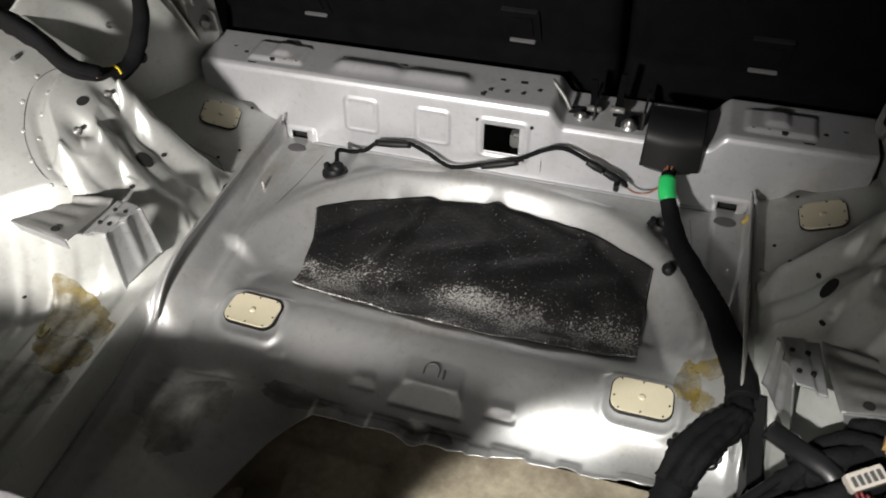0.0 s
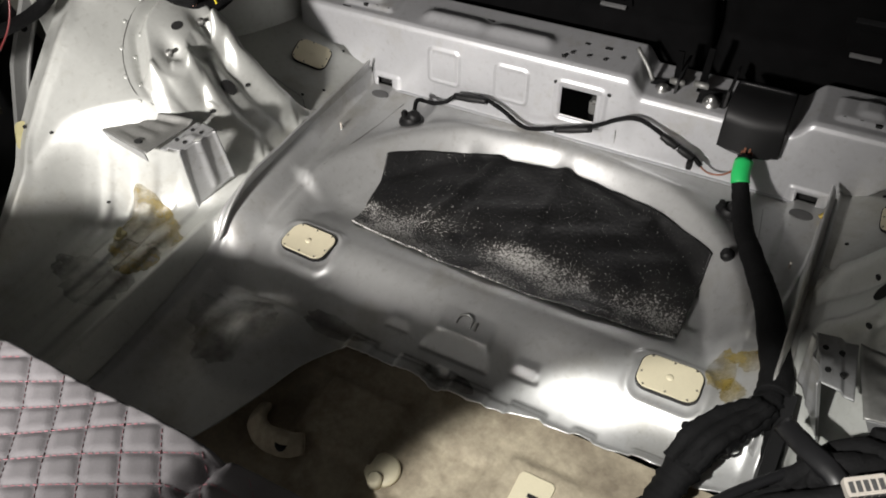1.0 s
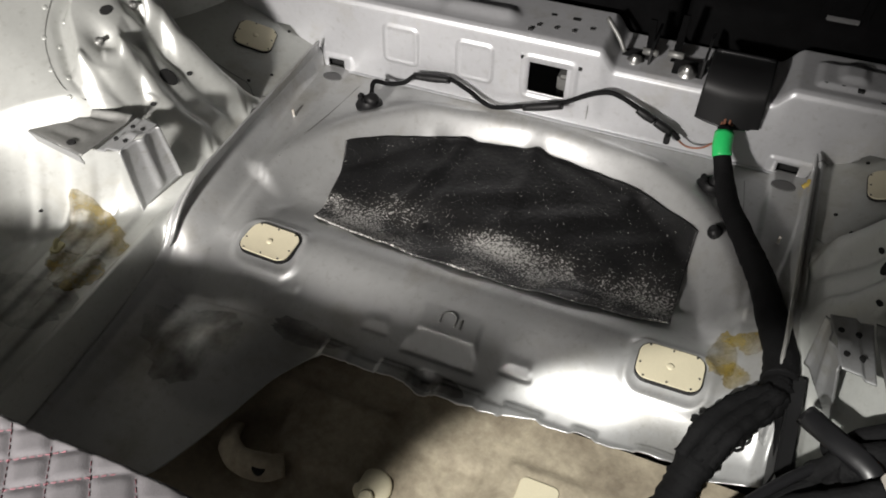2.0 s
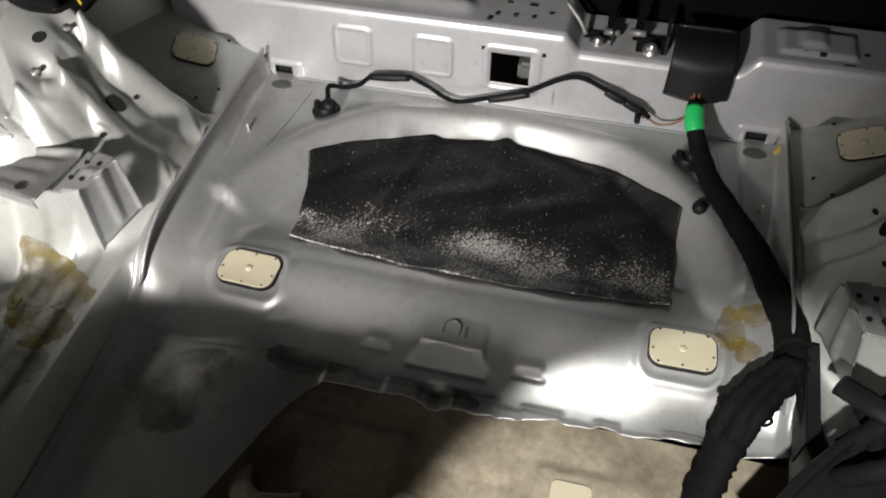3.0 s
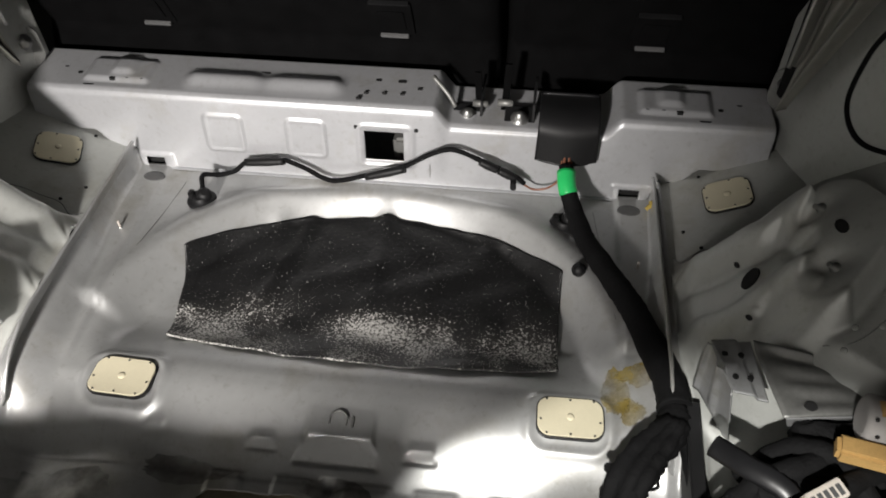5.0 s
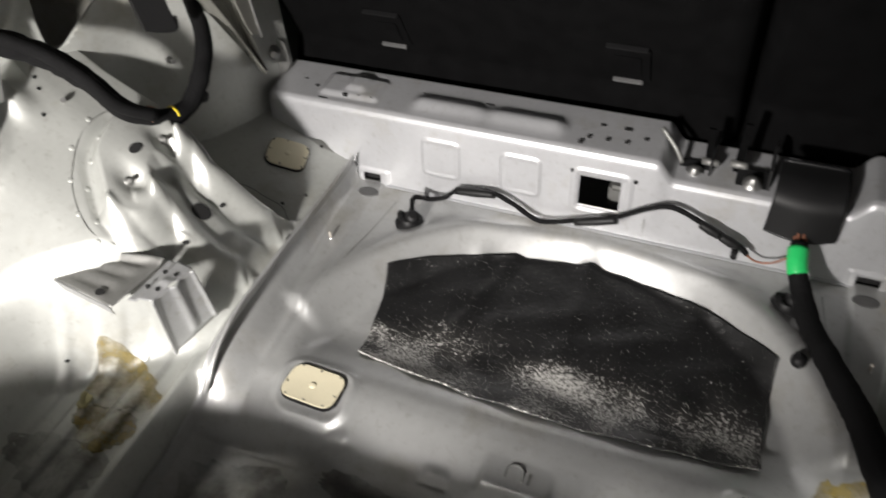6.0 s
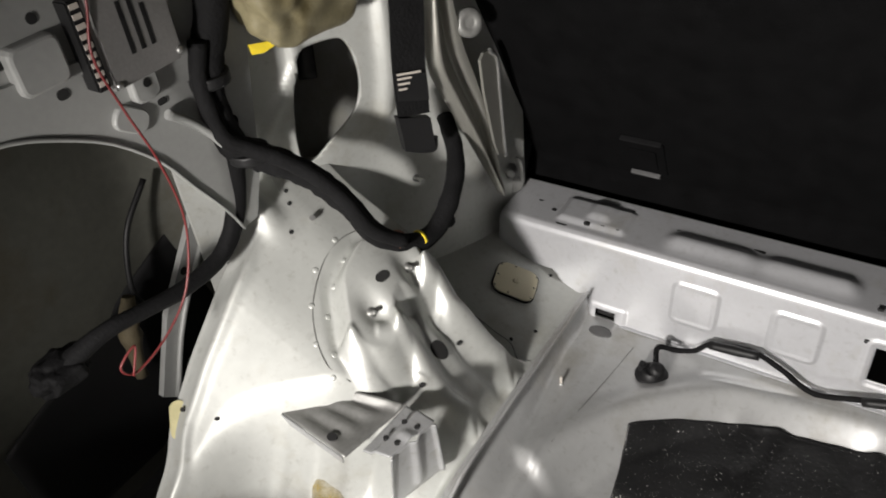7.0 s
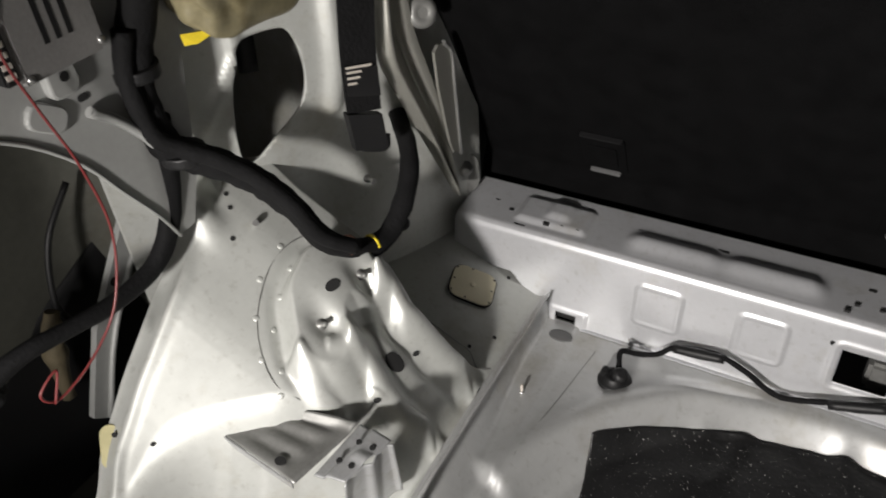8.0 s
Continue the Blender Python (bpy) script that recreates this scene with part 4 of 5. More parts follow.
def thin_harness():
    t = thing("thin_harness", "thin black taped wire with connector sleeves along the cross member", "wiring harness")
    line = [(-0.305, 1.262, 0.022), (-0.310, 1.285, 0.030), (-0.288, 1.300, 0.020), (-0.262, 1.308, 0.024), (-0.241, 1.316, 0.040), (-0.205, 1.320, 0.046), (-0.174, 1.318, 0.048), (-0.136, 1.315, 0.034),
            (-0.110, 1.312, 0.020), (-0.083, 1.310, 0.016), (-0.027, 1.314, 0.032), (0.033, 1.318, 0.052), (0.077, 1.322, 0.078), (0.115, 1.324, 0.090), (0.163, 1.320, 0.074), (0.216, 1.315, 0.052), (0.235, 1.312, 0.038)]
    part("wire", tube(line, 0.0042, 9, 6, 0.15, 1, 2), TAPE, t)
    part("tail", tube([(0.232, 1.312, 0.038), (0.250, 1.310, 0.029), (0.272, 1.309, 0.034), (0.288, 1.306, 0.052), (0.296, 1.302, 0.066)], 0.0018, 7), COPPER, t, "bare brown twisted wire")
    for a, b in (((-0.243, 1.314, 0.040), (-0.172, 1.314, 0.049)), ((-0.032, 1.310, 0.030), (0.036, 1.312, 0.052)), ((0.160, 1.316, 0.076), (0.190, 1.313, 0.063)), ((0.192, 1.312, 0.063), (0.220, 1.311, 0.050))):
        a, b = Vector(a), Vector(b)
        part("connector_sleeve", tube([a, a.lerp(b, 0.5), b], [0.0065, 0.0078, 0.0065], 8, 4, 0.06), BLACKP, t, "black connector sleeve")
    part("clip", block(0.212, 0.222, 1.300, 1.314, 0.030, 0.048, 0.002), BLACKP, t)
    return t


thin_harness()


def rubber_grommet(x, y):
    t = thing("rubber_grommet", "black stepped rubber grommet plugged into the floor", "grommet", "floor grommets", at=(x, y, float(bay_floor(x, y))))
    part("ring", turned([(0.024, -0.001), (0.025, 0.004), (0.022, 0.007), (0.016, 0.008), (0.015, 0.014), (0.011, 0.016), (0.008, 0.013)], 24), BLACKP, t)
    part("hood", moved(turned([(0.012, 0), (0.013, 0.010), (0.010, 0.018), (0.005, 0.020)], 14), facing((0.004, 0.004, 0.008), (0.4, -0.5, 1))), BLACKP, t)
    part("ear", block(-0.020, -0.010, -0.006, 0.006, 0.006, 0.022, 0.002), BLACKP, t)


rubber_grommet(-0.306, 1.250)
rubber_grommet(0.305, 1.258)

for s in (-1, 1):
    z = float(bay_floor(s * 0.418, 1.177))
    t = thing("floor_pin", "small pale pin standing on the floor", "pin", "floor pins", at=(s * 0.418, 1.172, z))
    part("foot", turned([(0.004, -0.002), (0.004, 0.001), (0.0026, 0.002)], 12), STEEL, t)
    part("shank", turned([(0.0022, 0.001), (0.0024, 0.004), (0.0020, 0.006), (0.0024, 0.009), (0.0022, 0.014), (0.001, 0.015)], 12), WHITEP, t)

# flat mark pressed into the sloping floor edge
t = thing("tie_down_loop", "small dark loop in the floor recess", "loop", at=(0.018, 0.866, float(bay_floor(0.018, 0.866)) - 0.0006))
t.rotation_euler = (radians(20), 0, 0)
t.scale = (0.95, 0.95, 0.9)
part("loop", tube([(-0.018, -0.006, 0.002), (-0.016, 0.008, 0.004), (-0.004, 0.014, 0.004), (0.006, 0.008, 0.004), (0.006, -0.006, 0.001)], 0.0015, 7), DARKSTEEL, t)
part("tongue", block(0.013, 0.017, -0.008, 0.008, 0, 0.004, 0.001), DARKSTEEL, t)
t = thing("yellow_tie", "yellow tape knot at the end of the rail", "tape", at=(0.447, 1.305, 0.012))
part("knot", tube([(-0.010, -0.006, 0), (0.0, 0.0, 0.008), (0.008, 0.002, 0.002), (0.004, -0.010, 0.0), (-0.004, 0.004, 0.010)], 0.0035, 7, 5, 0.3), YELLOWOLD, t)


# ---- stains ----
def stain(name, cx, cy, rx, ry, height, seed, label, mat=STAINM):
    """A film of wax with a ragged outline."""
    rng = random.Random(seed)
    n = 40
    out = []
    for k in range(n):
        a = 2 * math.pi * k / n
        r = 0.85 + 0.12 * math.sin(3 * a + seed) + 0.18 * (rng.random() - 0.5)
        out.append((cx + rx * r * math.cos(a), cy + ry * r * math.sin(a)))
    bm = bmesh.new()
    rings = []
    for f in (1.0, 0.92, 0.84, 0.76, 0.68, 0.6, 0.52, 0.44, 0.36, 0.28, 0.2, 0.12, 0.05):
        rings.append([bm.verts.new((cx + (x - cx) * f, cy + (y - cy) * f, float(height(cx + (x - cx) * f, cy + (y - cy) * f)) + 0.0011)) for x, y in out])
    for a, b in zip(rings, rings[1:]):
        for j in range(n):
            bm.faces.new((a[j], a[(j + 1) % n], b[(j + 1) % n], b[j])).smooth = True
    bm.faces.new(rings[-1])
    ob = part(name, bm, mat)
    tagged(ob, label, "stain")


stain("wax_stain", 0.378, 0.945, 0.022, 0.045, bay_floor, 3, "dried yellow wax stain on the silver floor")
stain("wax_stain", 0.405, 0.972, 0.026, 0.022, bay_floor, 5, "dried yellow wax stain on the silver floor")
stain("wax_stain", 0.398, 0.915, 0.018, 0.022, bay_floor, 8, "dried yellow wax stain on the silver floor")
stain("wax_stain", -0.552, 0.792, 0.066, 0.050, lambda x, y: housing(-x, y), 2, "dried ochre wax smeared over the side strip")
stain("wax_stain", -0.535, 0.728, 0.056, 0.040, lambda x, y: housing(-x, y), 6, "dried ochre wax smeared over the side strip")

stain("grime_stain", -0.335, 0.715, 0.095, 0.075, bay_floor, 12, "brown road grime dried on the silver floor", GRIME)
stain("grime_stain", -0.185, 0.790, 0.070, 0.022, bay_floor, 14, "brown road grime dried on the silver floor", GRIME)
stain("grime_stain", 0.020, 0.786, 0.060, 0.018, bay_floor, 16, "brown road grime dried on the silver floor", GRIME)
# brown film that darkens the near end of the strip
stain("grime_stain", -0.560, 0.660, 0.090, 0.050, lambda x, y: housing(-x, y), 18, "blotchy brown film on the ribbed side strip", GRIME)
t = thing("strip_clip", "small yellowed plastic clip on the ribbed side strip", "clip", at=(-0.585, 0.752, float(housing(0.585, 0.752))))
part("foot", slab(rounded(0.016, 0.022, 0.005), -0.002, 0.004, 0.001), YELLOWED, t)
part("prong", tube([(0, -0.004, 0.003), (0, 0.002, 0.012), (0.002, 0.008, 0.014)], 0.0035, 8, 4), YELLOWED, t)

# ---- lower floor pieces ----
cup = thing("round_cap", "dusty cream round cap with a nut on the rear floor", "cap", at=(0.004, 0.628, -0.080))
part("disc", turned([(0.026, 0), (0.026, 0.006), (0.022, 0.010), (0.012, 0.011)], 22), CREAM, cup)
part("nut", moved(turned([(0.011, 0.0), (0.011, 0.016), (0.008, 0.019)], 12), Matrix.Translation((0.002, -0.022, 0.004))), CREAM, cup)
plate = thing("cream_plate", "small cream plate with a dark slot on the rear floor", "plate", at=(0.206, 0.682, -0.069))
part("plate", slab(rounded(0.052, 0.060, 0.008), 0, 0.006, 0.0015), CREAM, plate)
part("slot", block(-0.004, 0.012, -0.004, 0.002, 0.005, 0.0075, 0.0008), VOID, plate)
kid = thing("curved_bracket", "curved beige bracket with a dark hole on the rear floor", "bracket", at=(-0.165, 0.605, -0.082))
part("strap", tube([(-0.045, 0.030, 0.008), (-0.040, 0.005, 0.010), (-0.015, -0.012, 0.010), (0.025, -0.012, 0.010), (0.05, 0.002, 0.008)], [0.018, 0.022, 0.02, 0.024, 0.02], 12, 6, 0.04, 0.45), DIRTY, kid)
part("hole", moved(turned([(0.010, 0.0), (0.010, 0.012), (0.009, 0.0125)], 14), Matrix.Translation((0.022, -0.014, 0.008))), VOID, kid)


def lumpy(cx, cy, cz, rx, ry, rz, seed, amount):
    bm = bmesh.new()
    bmesh.ops.create_icosphere(bm, subdivisions=5, radius=1)
    off = Vector((seed * 3.1, seed * 1.7, seed * 0.9))
    for v in bm.verts:
        q = v.co.copy()
        d = 1 + amount * noise.noise(q * 1.3 + off) + amount * 0.5 * noise.noise(q * 3.1 + off)
        sq = [math.copysign(abs(c) ** 0.7, c) for c in q]
        v.co = Vector((cx + rx * sq[0] * d, cy + ry * sq[1] * d, cz + rz * sq[2] * d))
    for f in bm.faces:
        f.smooth = True
    return bm


# ---- left: pillar, belt, harness ----
def pillar_harness():
    t = thing("pillar_harness", "thick black braided wiring harness sagging across the pillar panel", "wiring harness")
    line = [(-0.705, 0.985, 0.80), (-0.712, 0.978, 0.70), (-0.718, 0.970, 0.629), (-0.725, 0.953, 0.582), (-0.730, 0.944, 0.535), (-0.727, 0.950, 0.473), (-0.710, 0.968, 0.449), (-0.691, 0.989, 0.430), (-0.668, 1.012, 0.400),
            (-0.640, 1.030, 0.358), (-0.622, 1.047, 0.309), (-0.602, 1.084, 0.272), (-0.590, 1.134, 0.266), (-0.592, 1.188, 0.300), (-0.612, 1.232, 0.330), (-0.650, 1.27, 0.36)]
    part("trunk", tube(line, [0.021, 0.020, 0.019, 0.018, 0.017, 0.018, 0.018, 0.017, 0.016, 0.015, 0.014, 0.014, 0.014, 0.014, 0.013, 0.012], 14, 6, 0.12, 1, 21), TAPE, t)
    line2 = [(x + 0.010, y - 0.016, z + 0.020) for x, y, z in line[3:12]]
    part("strand", tube(line2, 0.010, 9, 6, 0.08, 1, 22), TAPE, t)
    low = [(-0.728, 0.955, 0.50), (-0.735, 0.950, 0.435), (-0.740, 0.935, 0.376), (-0.742, 0.899, 0.339), (-0.742, 0.837, 0.334), (-0.745, 0.785, 0.342), (-0.755, 0.735, 0.345), (-0.775, 0.69, 0.325)]
    part("branch", tube(low, [0.012, 0.012, 0.012, 0.011, 0.010, 0.009, 0.010, 0.012], 12, 6, 0.05, 1, 23), TAPE, t)
    part("plug_end", lumpy(-0.778, 0.685, 0.320, 0.022, 0.030, 0.020, 7, 0.3), TAPE, t, "taped plug end")
    for k, (p, r) in enumerate((((-0.728, 0.946, 0.555), 0.0245), ((-0.716, 0.962, 0.455), 0.0245))):
        q = Vector(p)
        part("cable_tie", tube([q + Vector((0, 0, -0.006)), q, q + Vector((0, 0, 0.006))], r, 14, 2), BLACKP, t, "black cable tie")
    part("yellow_band", tube([(-0.5965, 1.103, 0.2675), (-0.5955, 1.107, 0.2670)], 0.0144, 12, 2), YELLOW, t, "yellow tape band")
    part("brown_band", tube([(-0.6095, 1.069, 0.286), (-0.608, 1.073, 0.282)], 0.0156, 12, 2), COPPER, t, "brown wires showing through the braid")
    part("clip", moved(turned([(0.008, 0), (0.010, 0.006), (0.006, 0.012)], 12), facing((-0.590, 1.165, 0.262), (1, -0.6, 0.4))), BLACKP, t, "black plastic clip")
    return t


pillar_harness()


def seat_belt():
    t = thing("seat_belt", "black seat belt webbing hanging with its end fitting", "seat belt")
    side = Vector((0.020, 0.043, -0.008)).normalized() * 0.0235
    pts = [Vector((-0.612, 1.170, 0.86)), Vector((-0.614, 1.169, 0.70)), Vector((-0.616, 1.168, 0.590)), Vector((-0.619, 1.160, 0.50)), Vector((-0.620, 1.158, 0.425))]
    line = glide(pts, 6)
    n = Vector((0.9, -0.42, 0.1)).normalized() * 0.0012
    bm = bmesh.new()
    rows = [[bm.verts.new(p + q) for q in (-side - n, side - n, side + n, -side + n)] for p in line]
    for a, b in zip(rows, rows[1:]):
        for j in range(4):
            bm.faces.new((a[j], a[(j + 1) % 4], b[(j + 1) % 4], b[j]))
    bm.faces.new(rows[0])
    bm.faces.new(rows[-1][::-1])
    bmesh.ops.recalc_face_normals(bm, faces=bm.faces[:])
    web = part("webbing", bm, TAPE, t)
    c = Vector((-0.618, 1.158, 0.470)) + n * 2.2
    label = part("label", thick_plate([c - side * 0.95 + Vector((0, 0, 0.018)), c + side * 0.95 + Vector((0, 0, 0.012)), c + side * 0.95 - Vector((0, 0, 0.026)), c - side * 0.95 - Vector((0, 0, 0.020))], 0.001), BLACKP, t, "black woven label")
    for k, (w, z) in enumerate(((0.85, 0.014), (0.5, 0.008), (0.42, 0.001), (0.3, -0.006))):
        o = c + n * 0.8 + Vector((0, 0, z))
        e = side * (-0.85 + 2 * w * 0.85)
        part("print_bar", thick_plate([o - side * 0.85, o + e, o + e + Vector((0, 0, 0.0028)), o - side * 0.85 + Vector((0, 0, 0.0028))], 0.0006), WHITEP, label, "pale print bar")
    b0 = Vector((-0.621, 1.156, 0.398))
    part("buckle", thick_plate([b0 - side * 1.0 + Vector((0, 0, 0.030)), b0 + side * 1.0 + Vector((0, 0, 0.022)), b0 + side * 1.15 - Vector((0, 0, 0.026)), b0 - side * 0.8 - Vector((0, 0, 0.020))], 0.012), BLACKP, t, "black plastic end fitting")
    part("tongue", tube([b0 - side * 0.7 - Vector((0, 0, 0.016)), b0 - Vector((0, 0, 0.024)), b0 + side * 1.1 - Vector((0, 0, 0.028)), b0 + side * 1.3 - Vector((0, 0, 0.010))], 0.004, 8), BLACKP, t)


seat_belt()


def pillar_bracket(s):
    t = thing("seat_side_bracket", "worn bright steel seat side bracket tapering to its pivot", "bracket", "seat side brackets")
    b = np.linspace(0, 1, 40)
    Zc = 0.195 + 0.60 * b
    left_u = curve((0, 0.2, 0.4, 0.7, 1), (0.612, 0.618, 0.624, 0.626, 0.626), b)
    left_y = curve((0, 0.05, 0.25, 0.45, 0.51, 0.63, 1), (1.345, 1.329, 1.266, 1.204, 1.203, 1.213, 1.218), b)
    right_u = curve((0, 0.2, 0.4, 0.7, 1), (0.602, 0.604, 0.606, 0.608, 0.608), b)
    right_y = curve((0, 0.07, 0.235, 0.36, 0.477, 0.62, 1), (1.350, 1.338, 1.325, 1.294, 1.266, 1.247, 1.243), b)
    a = np.linspace(0, 1, 30)[:, None]
    U = left_u[None] * (1 - a) + right_u[None] * a
    Y = left_y[None] * (1 - a) + right_y[None] * a
    k = 0.016 * np.exp(-((a - 0.25) / 0.14) ** 2) - 0.010 * np.exp(-((a - 0.62) / 0.12) ** 2) * smooth(0.95, 0.5, b)[None]
    U, Y = U - k * 0.9, Y - k * 0.5
    Z = np.repeat(Zc[None], 30, 0)
    thick(part("plate", sheet(s * U, Y, Z), CHROME, t), 0.0025, 0)
    part("bolt", moved(turned([(0.014, 0), (0.014, 0.004), (0.009, 0.005), (0.009, 0.012), (0.005, 0.014)], 16), facing((s * 0.622, 1.398, 0.200), (-s * 0.7, -0.7, 0.1))), STEEL, t, "pivot bolt")
    part("boss", moved(turned([(0.020, 0), (0.019, 0.006), (0.010, 0.009), (0.007, 0.006)], 18), facing((s * 0.602, 1.276, 0.506), (-s * 0.8, -0.6, 0.2))), DARKSTEEL, t, "round pressed boss")
    tongue = [(1.294, 0.445), (1.304, 0.452), (1.318, 0.450), (1.340, 0.425), (1.343, 0.373), (1.350, 0.266), (1.330, 0.275), (1.320, 0.300), (1.299, 0.394)]
    part("tongue", thick_plate([(s * 0.600, y, z) for y, z in tongue], 0.004), CHROME, t, "dull steel tongue with a bright rim")
    part("tongue_rim", tube([(s * 0.598, 1.318, 0.450), (s * 0.598, 1.338, 0.428), (s * 0.598, 1.342, 0.373), (s * 0.598, 1.350, 0.262)], 0.0035, 8, 5), STEEL, t)
    part("pivot_plate", moved(slab(rounded(0.05, 0.07, 0.02), 0, 0.004, 0.001), facing((s * 0.626, 1.405, 0.185), (-s * 0.75, -0.65, 0.1))), DARKSTEEL, t)


pillar_bracket(-1)
pillar_bracket(1)


tagged(part("foam_pad", lumpy(-0.690, 1.068, 0.652, 0.045, 0.085, 0.085, 4, 0.22), RESIN), "lumpy aged ochre foam pad pushed into the pillar", "foam pad")
t = thing("yellow_tag", "torn yellow tape tag stuck on the foam pad", "tag", at=(-0.682, 0.988, 0.580))
part("tape", thick_plate([(-0.004, -0.012, 0.006), (0.004, 0.012, 0.002), (0.006, 0.016, -0.004), (0.001, 0.002, -0.008), (-0.004, -0.010, -0.006)], 0.0015), YELLOW, t)


def hook_clip(name, place, normal):
    t = thing(name, "small bright steel clip on the pillar panel", "clip", "pillar clips")
    part("pin", moved(turned([(0.006, 0), (0.006, 0.002), (0.0025, 0.003), (0.0025, 0.014), (0.004, 0.015), (0.004, 0.019)], 10), facing(place, normal)), STEEL, t)


hook_clip("panel_clip", (-0.712, 1.028, 0.318), (0.7, -0.5, 0.6))
hook_clip("panel_clip", (-0.655, 1.19, 0.30), (0.9, -0.4, 0.2))
t = thing("inner_reinforcement", "grey painted inner panel behind the pillar opening", "panel", kind="structure")
a, b = np.meshgrid(np.linspace(0, 1, 16), np.linspace(0, 1, 16), indexing="ij")
part("panel", sheet(-0.80 - 0.03 * np.sin(a * 3) + 0.05 * smooth(0.35, 0.05, b), 1.02 + 0.26 * a, 0.33 + 0.36 * b), PALE, t)
part("strap", tube([(-0.775, 1.13, 0.62), (-0.772, 1.14, 0.52), (-0.77, 1.135, 0.46)], 0.012, 8, 6, 0, 0.3), BLACKP, t, "dark hanging strap")


# ---- left: arch panel with the control module, and the cavity under it ----
def arch_panel():
    t = thing("wall_arch", "grey painted inner arch panel with slots and brackets", "arch panel", kind="structure")
    arch = [(0.36, 0.595), (0.50, 0.602), (0.60, 0.604), (0.67, 0.601), (0.723, 0.593), (0.767, 0.574), (0.815, 0.544), (0.858, 0.499), (0.886, 0.451), (0.905, 0.420), (0.921, 0.392), (0.935, 0.36)]
    outline = arch + [(0.96, 0.36), (0.985, 0.42), (1.02, 0.60), (1.02, 0.86), (0.36, 0.86)]
    bm = bmesh.new()
    n = len(outline)
    lo = [bm.verts.new((-0.734, y, z)) for y, z in outline]
    hi = [bm.verts.new((-0.731, y, z)) for y, z in outline]
    bm.faces.new(lo)
    bm.faces.new(hi[::-1])
    for j in range(n):
        bm.faces.new((lo[j], hi[j], hi[(j + 1) % n], lo[(j + 1) % n]))
    bmesh.ops.recalc_face_normals(bm, faces=bm.faces[:])
    part("panel", bm, ARCHP, t)
    part("arch_lip", tube([(-0.729, y, z) for y, z in arch], 0.0022, 8, 3), ARCHP, t)
    m = Matrix(((0, 0, 1, -0.731), (1, 0, 0, 0), (0, 1, 0, 0), (0, 0, 0, 1)))
    for y, z, w, h in ((0.789, 0.609, 0.012, 0.010), (0.735, 0.655, 0.045, 0.008), (0.790, 0.680, 0.010, 0.010), (0.752, 0.705, 0.030, 0.022), (0.712, 0.620, 0.010, 0.010), (0.68, 0.69, 0.03, 0.008), (0.885, 0.556, 0.012, 0.007)):
        part("hole", moved(slab(rounded(w, h, min(w, h) * 0.45, 4), 0, 0.0012), m @ Matrix.Translation((y, z, 0))), VOID, t, "dark slot")
    part("flange", moved(slab(rounded(0.16, 0.012, 0.004, 3), 0, 0.006, 0.002), m @ Matrix.Translation((0.75, 0.632, 0)) @ pose(0, 0, 0, 0, 0, -6)), ARCHP, t)
    part("step", moved(slab(rounded(0.05, 0.045, 0.008, 3), 0, 0.014, 0.004), m @ Matrix.Translation((0.775, 0.645, 0))), ARCHP, t)
    part("step", moved(slab(rounded(0.09, 0.10, 0.012, 3), 0, 0.010, 0.004), m @ Matrix.Translation((0.70, 0.74, 0))), ARCHP, t)
    part("lug", moved(slab(rounded(0.032, 0.036, 0.008, 3), 0, 0.010, 0.003), m @ Matrix.Translation((0.868, 0.585, 0))), ARCHP, t)
    part("hole", moved(slab(rounded(0.009, 0.009, 0.004, 4), 0.009, 0.0108), m @ Matrix.Translation((0.869, 0.586, 0))), VOID, t)
    part("lug", moved(slab(rounded(0.040, 0.026, 0.010, 3), 0, 0.006, 0.002), m @ Matrix.Translation((0.843, 0.556, 0)) @ pose(0, 0, 0, 0, 0, -35)), ARCHP, t)
    part("rod", tube([(-0.722, 0.880, 0.545), (-0.722, 0.905, 0.522), (-0.724, 0.932, 0.488), (-0.726, 0.948, 0.45)], 0.0055, 9), ARCHP, t)
    return t


arch_panel()


def control_module():
    t = thing("control_module", "dusty grey electronic control module bolted to the arch panel", "module", at=(-0.722, 0.868, 0.668))
    part("case", block(-0.008, 0.014, -0.042, 0.046, -0.072, 0.13, 0.004), MODULE, t)
    part("connector", block(-0.008, 0.012, -0.056, -0.042, -0.066, 0.02, 0.002), BLACKP, t, "black socket strip")
    for k in range(9):
        part("socket", block(0.012, 0.0130, -0.054, -0.045, -0.060 + k * 0.009, -0.055 + k * 0.009, 0), WHITEP, t)
    for k, (y, w) in enumerate(((-0.012, 0.05), (0.0, 0.07), (0.012, 0.04))):
        part("print_bar", block(0.014, 0.0145, y, y + 0.005, -0.045, -0.045 + w, 0), BLACKP, t, "dark print bar")
    for y, z in ((0.040, -0.062), (-0.036, -0.066), (0.040, 0.06)):
        part("screw", moved(turned([(0.004, 0), (0.0035, 0.002), (0.001, 0.003)], 10), Matrix.Translation((0.014, y, z)) @ pose(0, 0, 0, 0, 90, 0)), STEEL, t)


control_module()
t = thing("red_wire", "thin red loose wire hanging in front of the arch", "wire")
part("wire", tube([(-0.705, 0.835, 0.80), (-0.705, 0.831, 0.695), (-0.706, 0.816, 0.639), (-0.705, 0.825, 0.582), (-0.700, 0.838, 0.516), (-0.700, 0.842, 0.440), (-0.700, 0.816, 0.370), (-0.702, 0.775, 0.332), (-0.705, 0.728, 0.315), (-0.706, 0.714, 0.333), (-0.704, 0.737, 0.347), (-0.704, 0.722, 0.315)], 0.0014, 6, 8), RED, t)


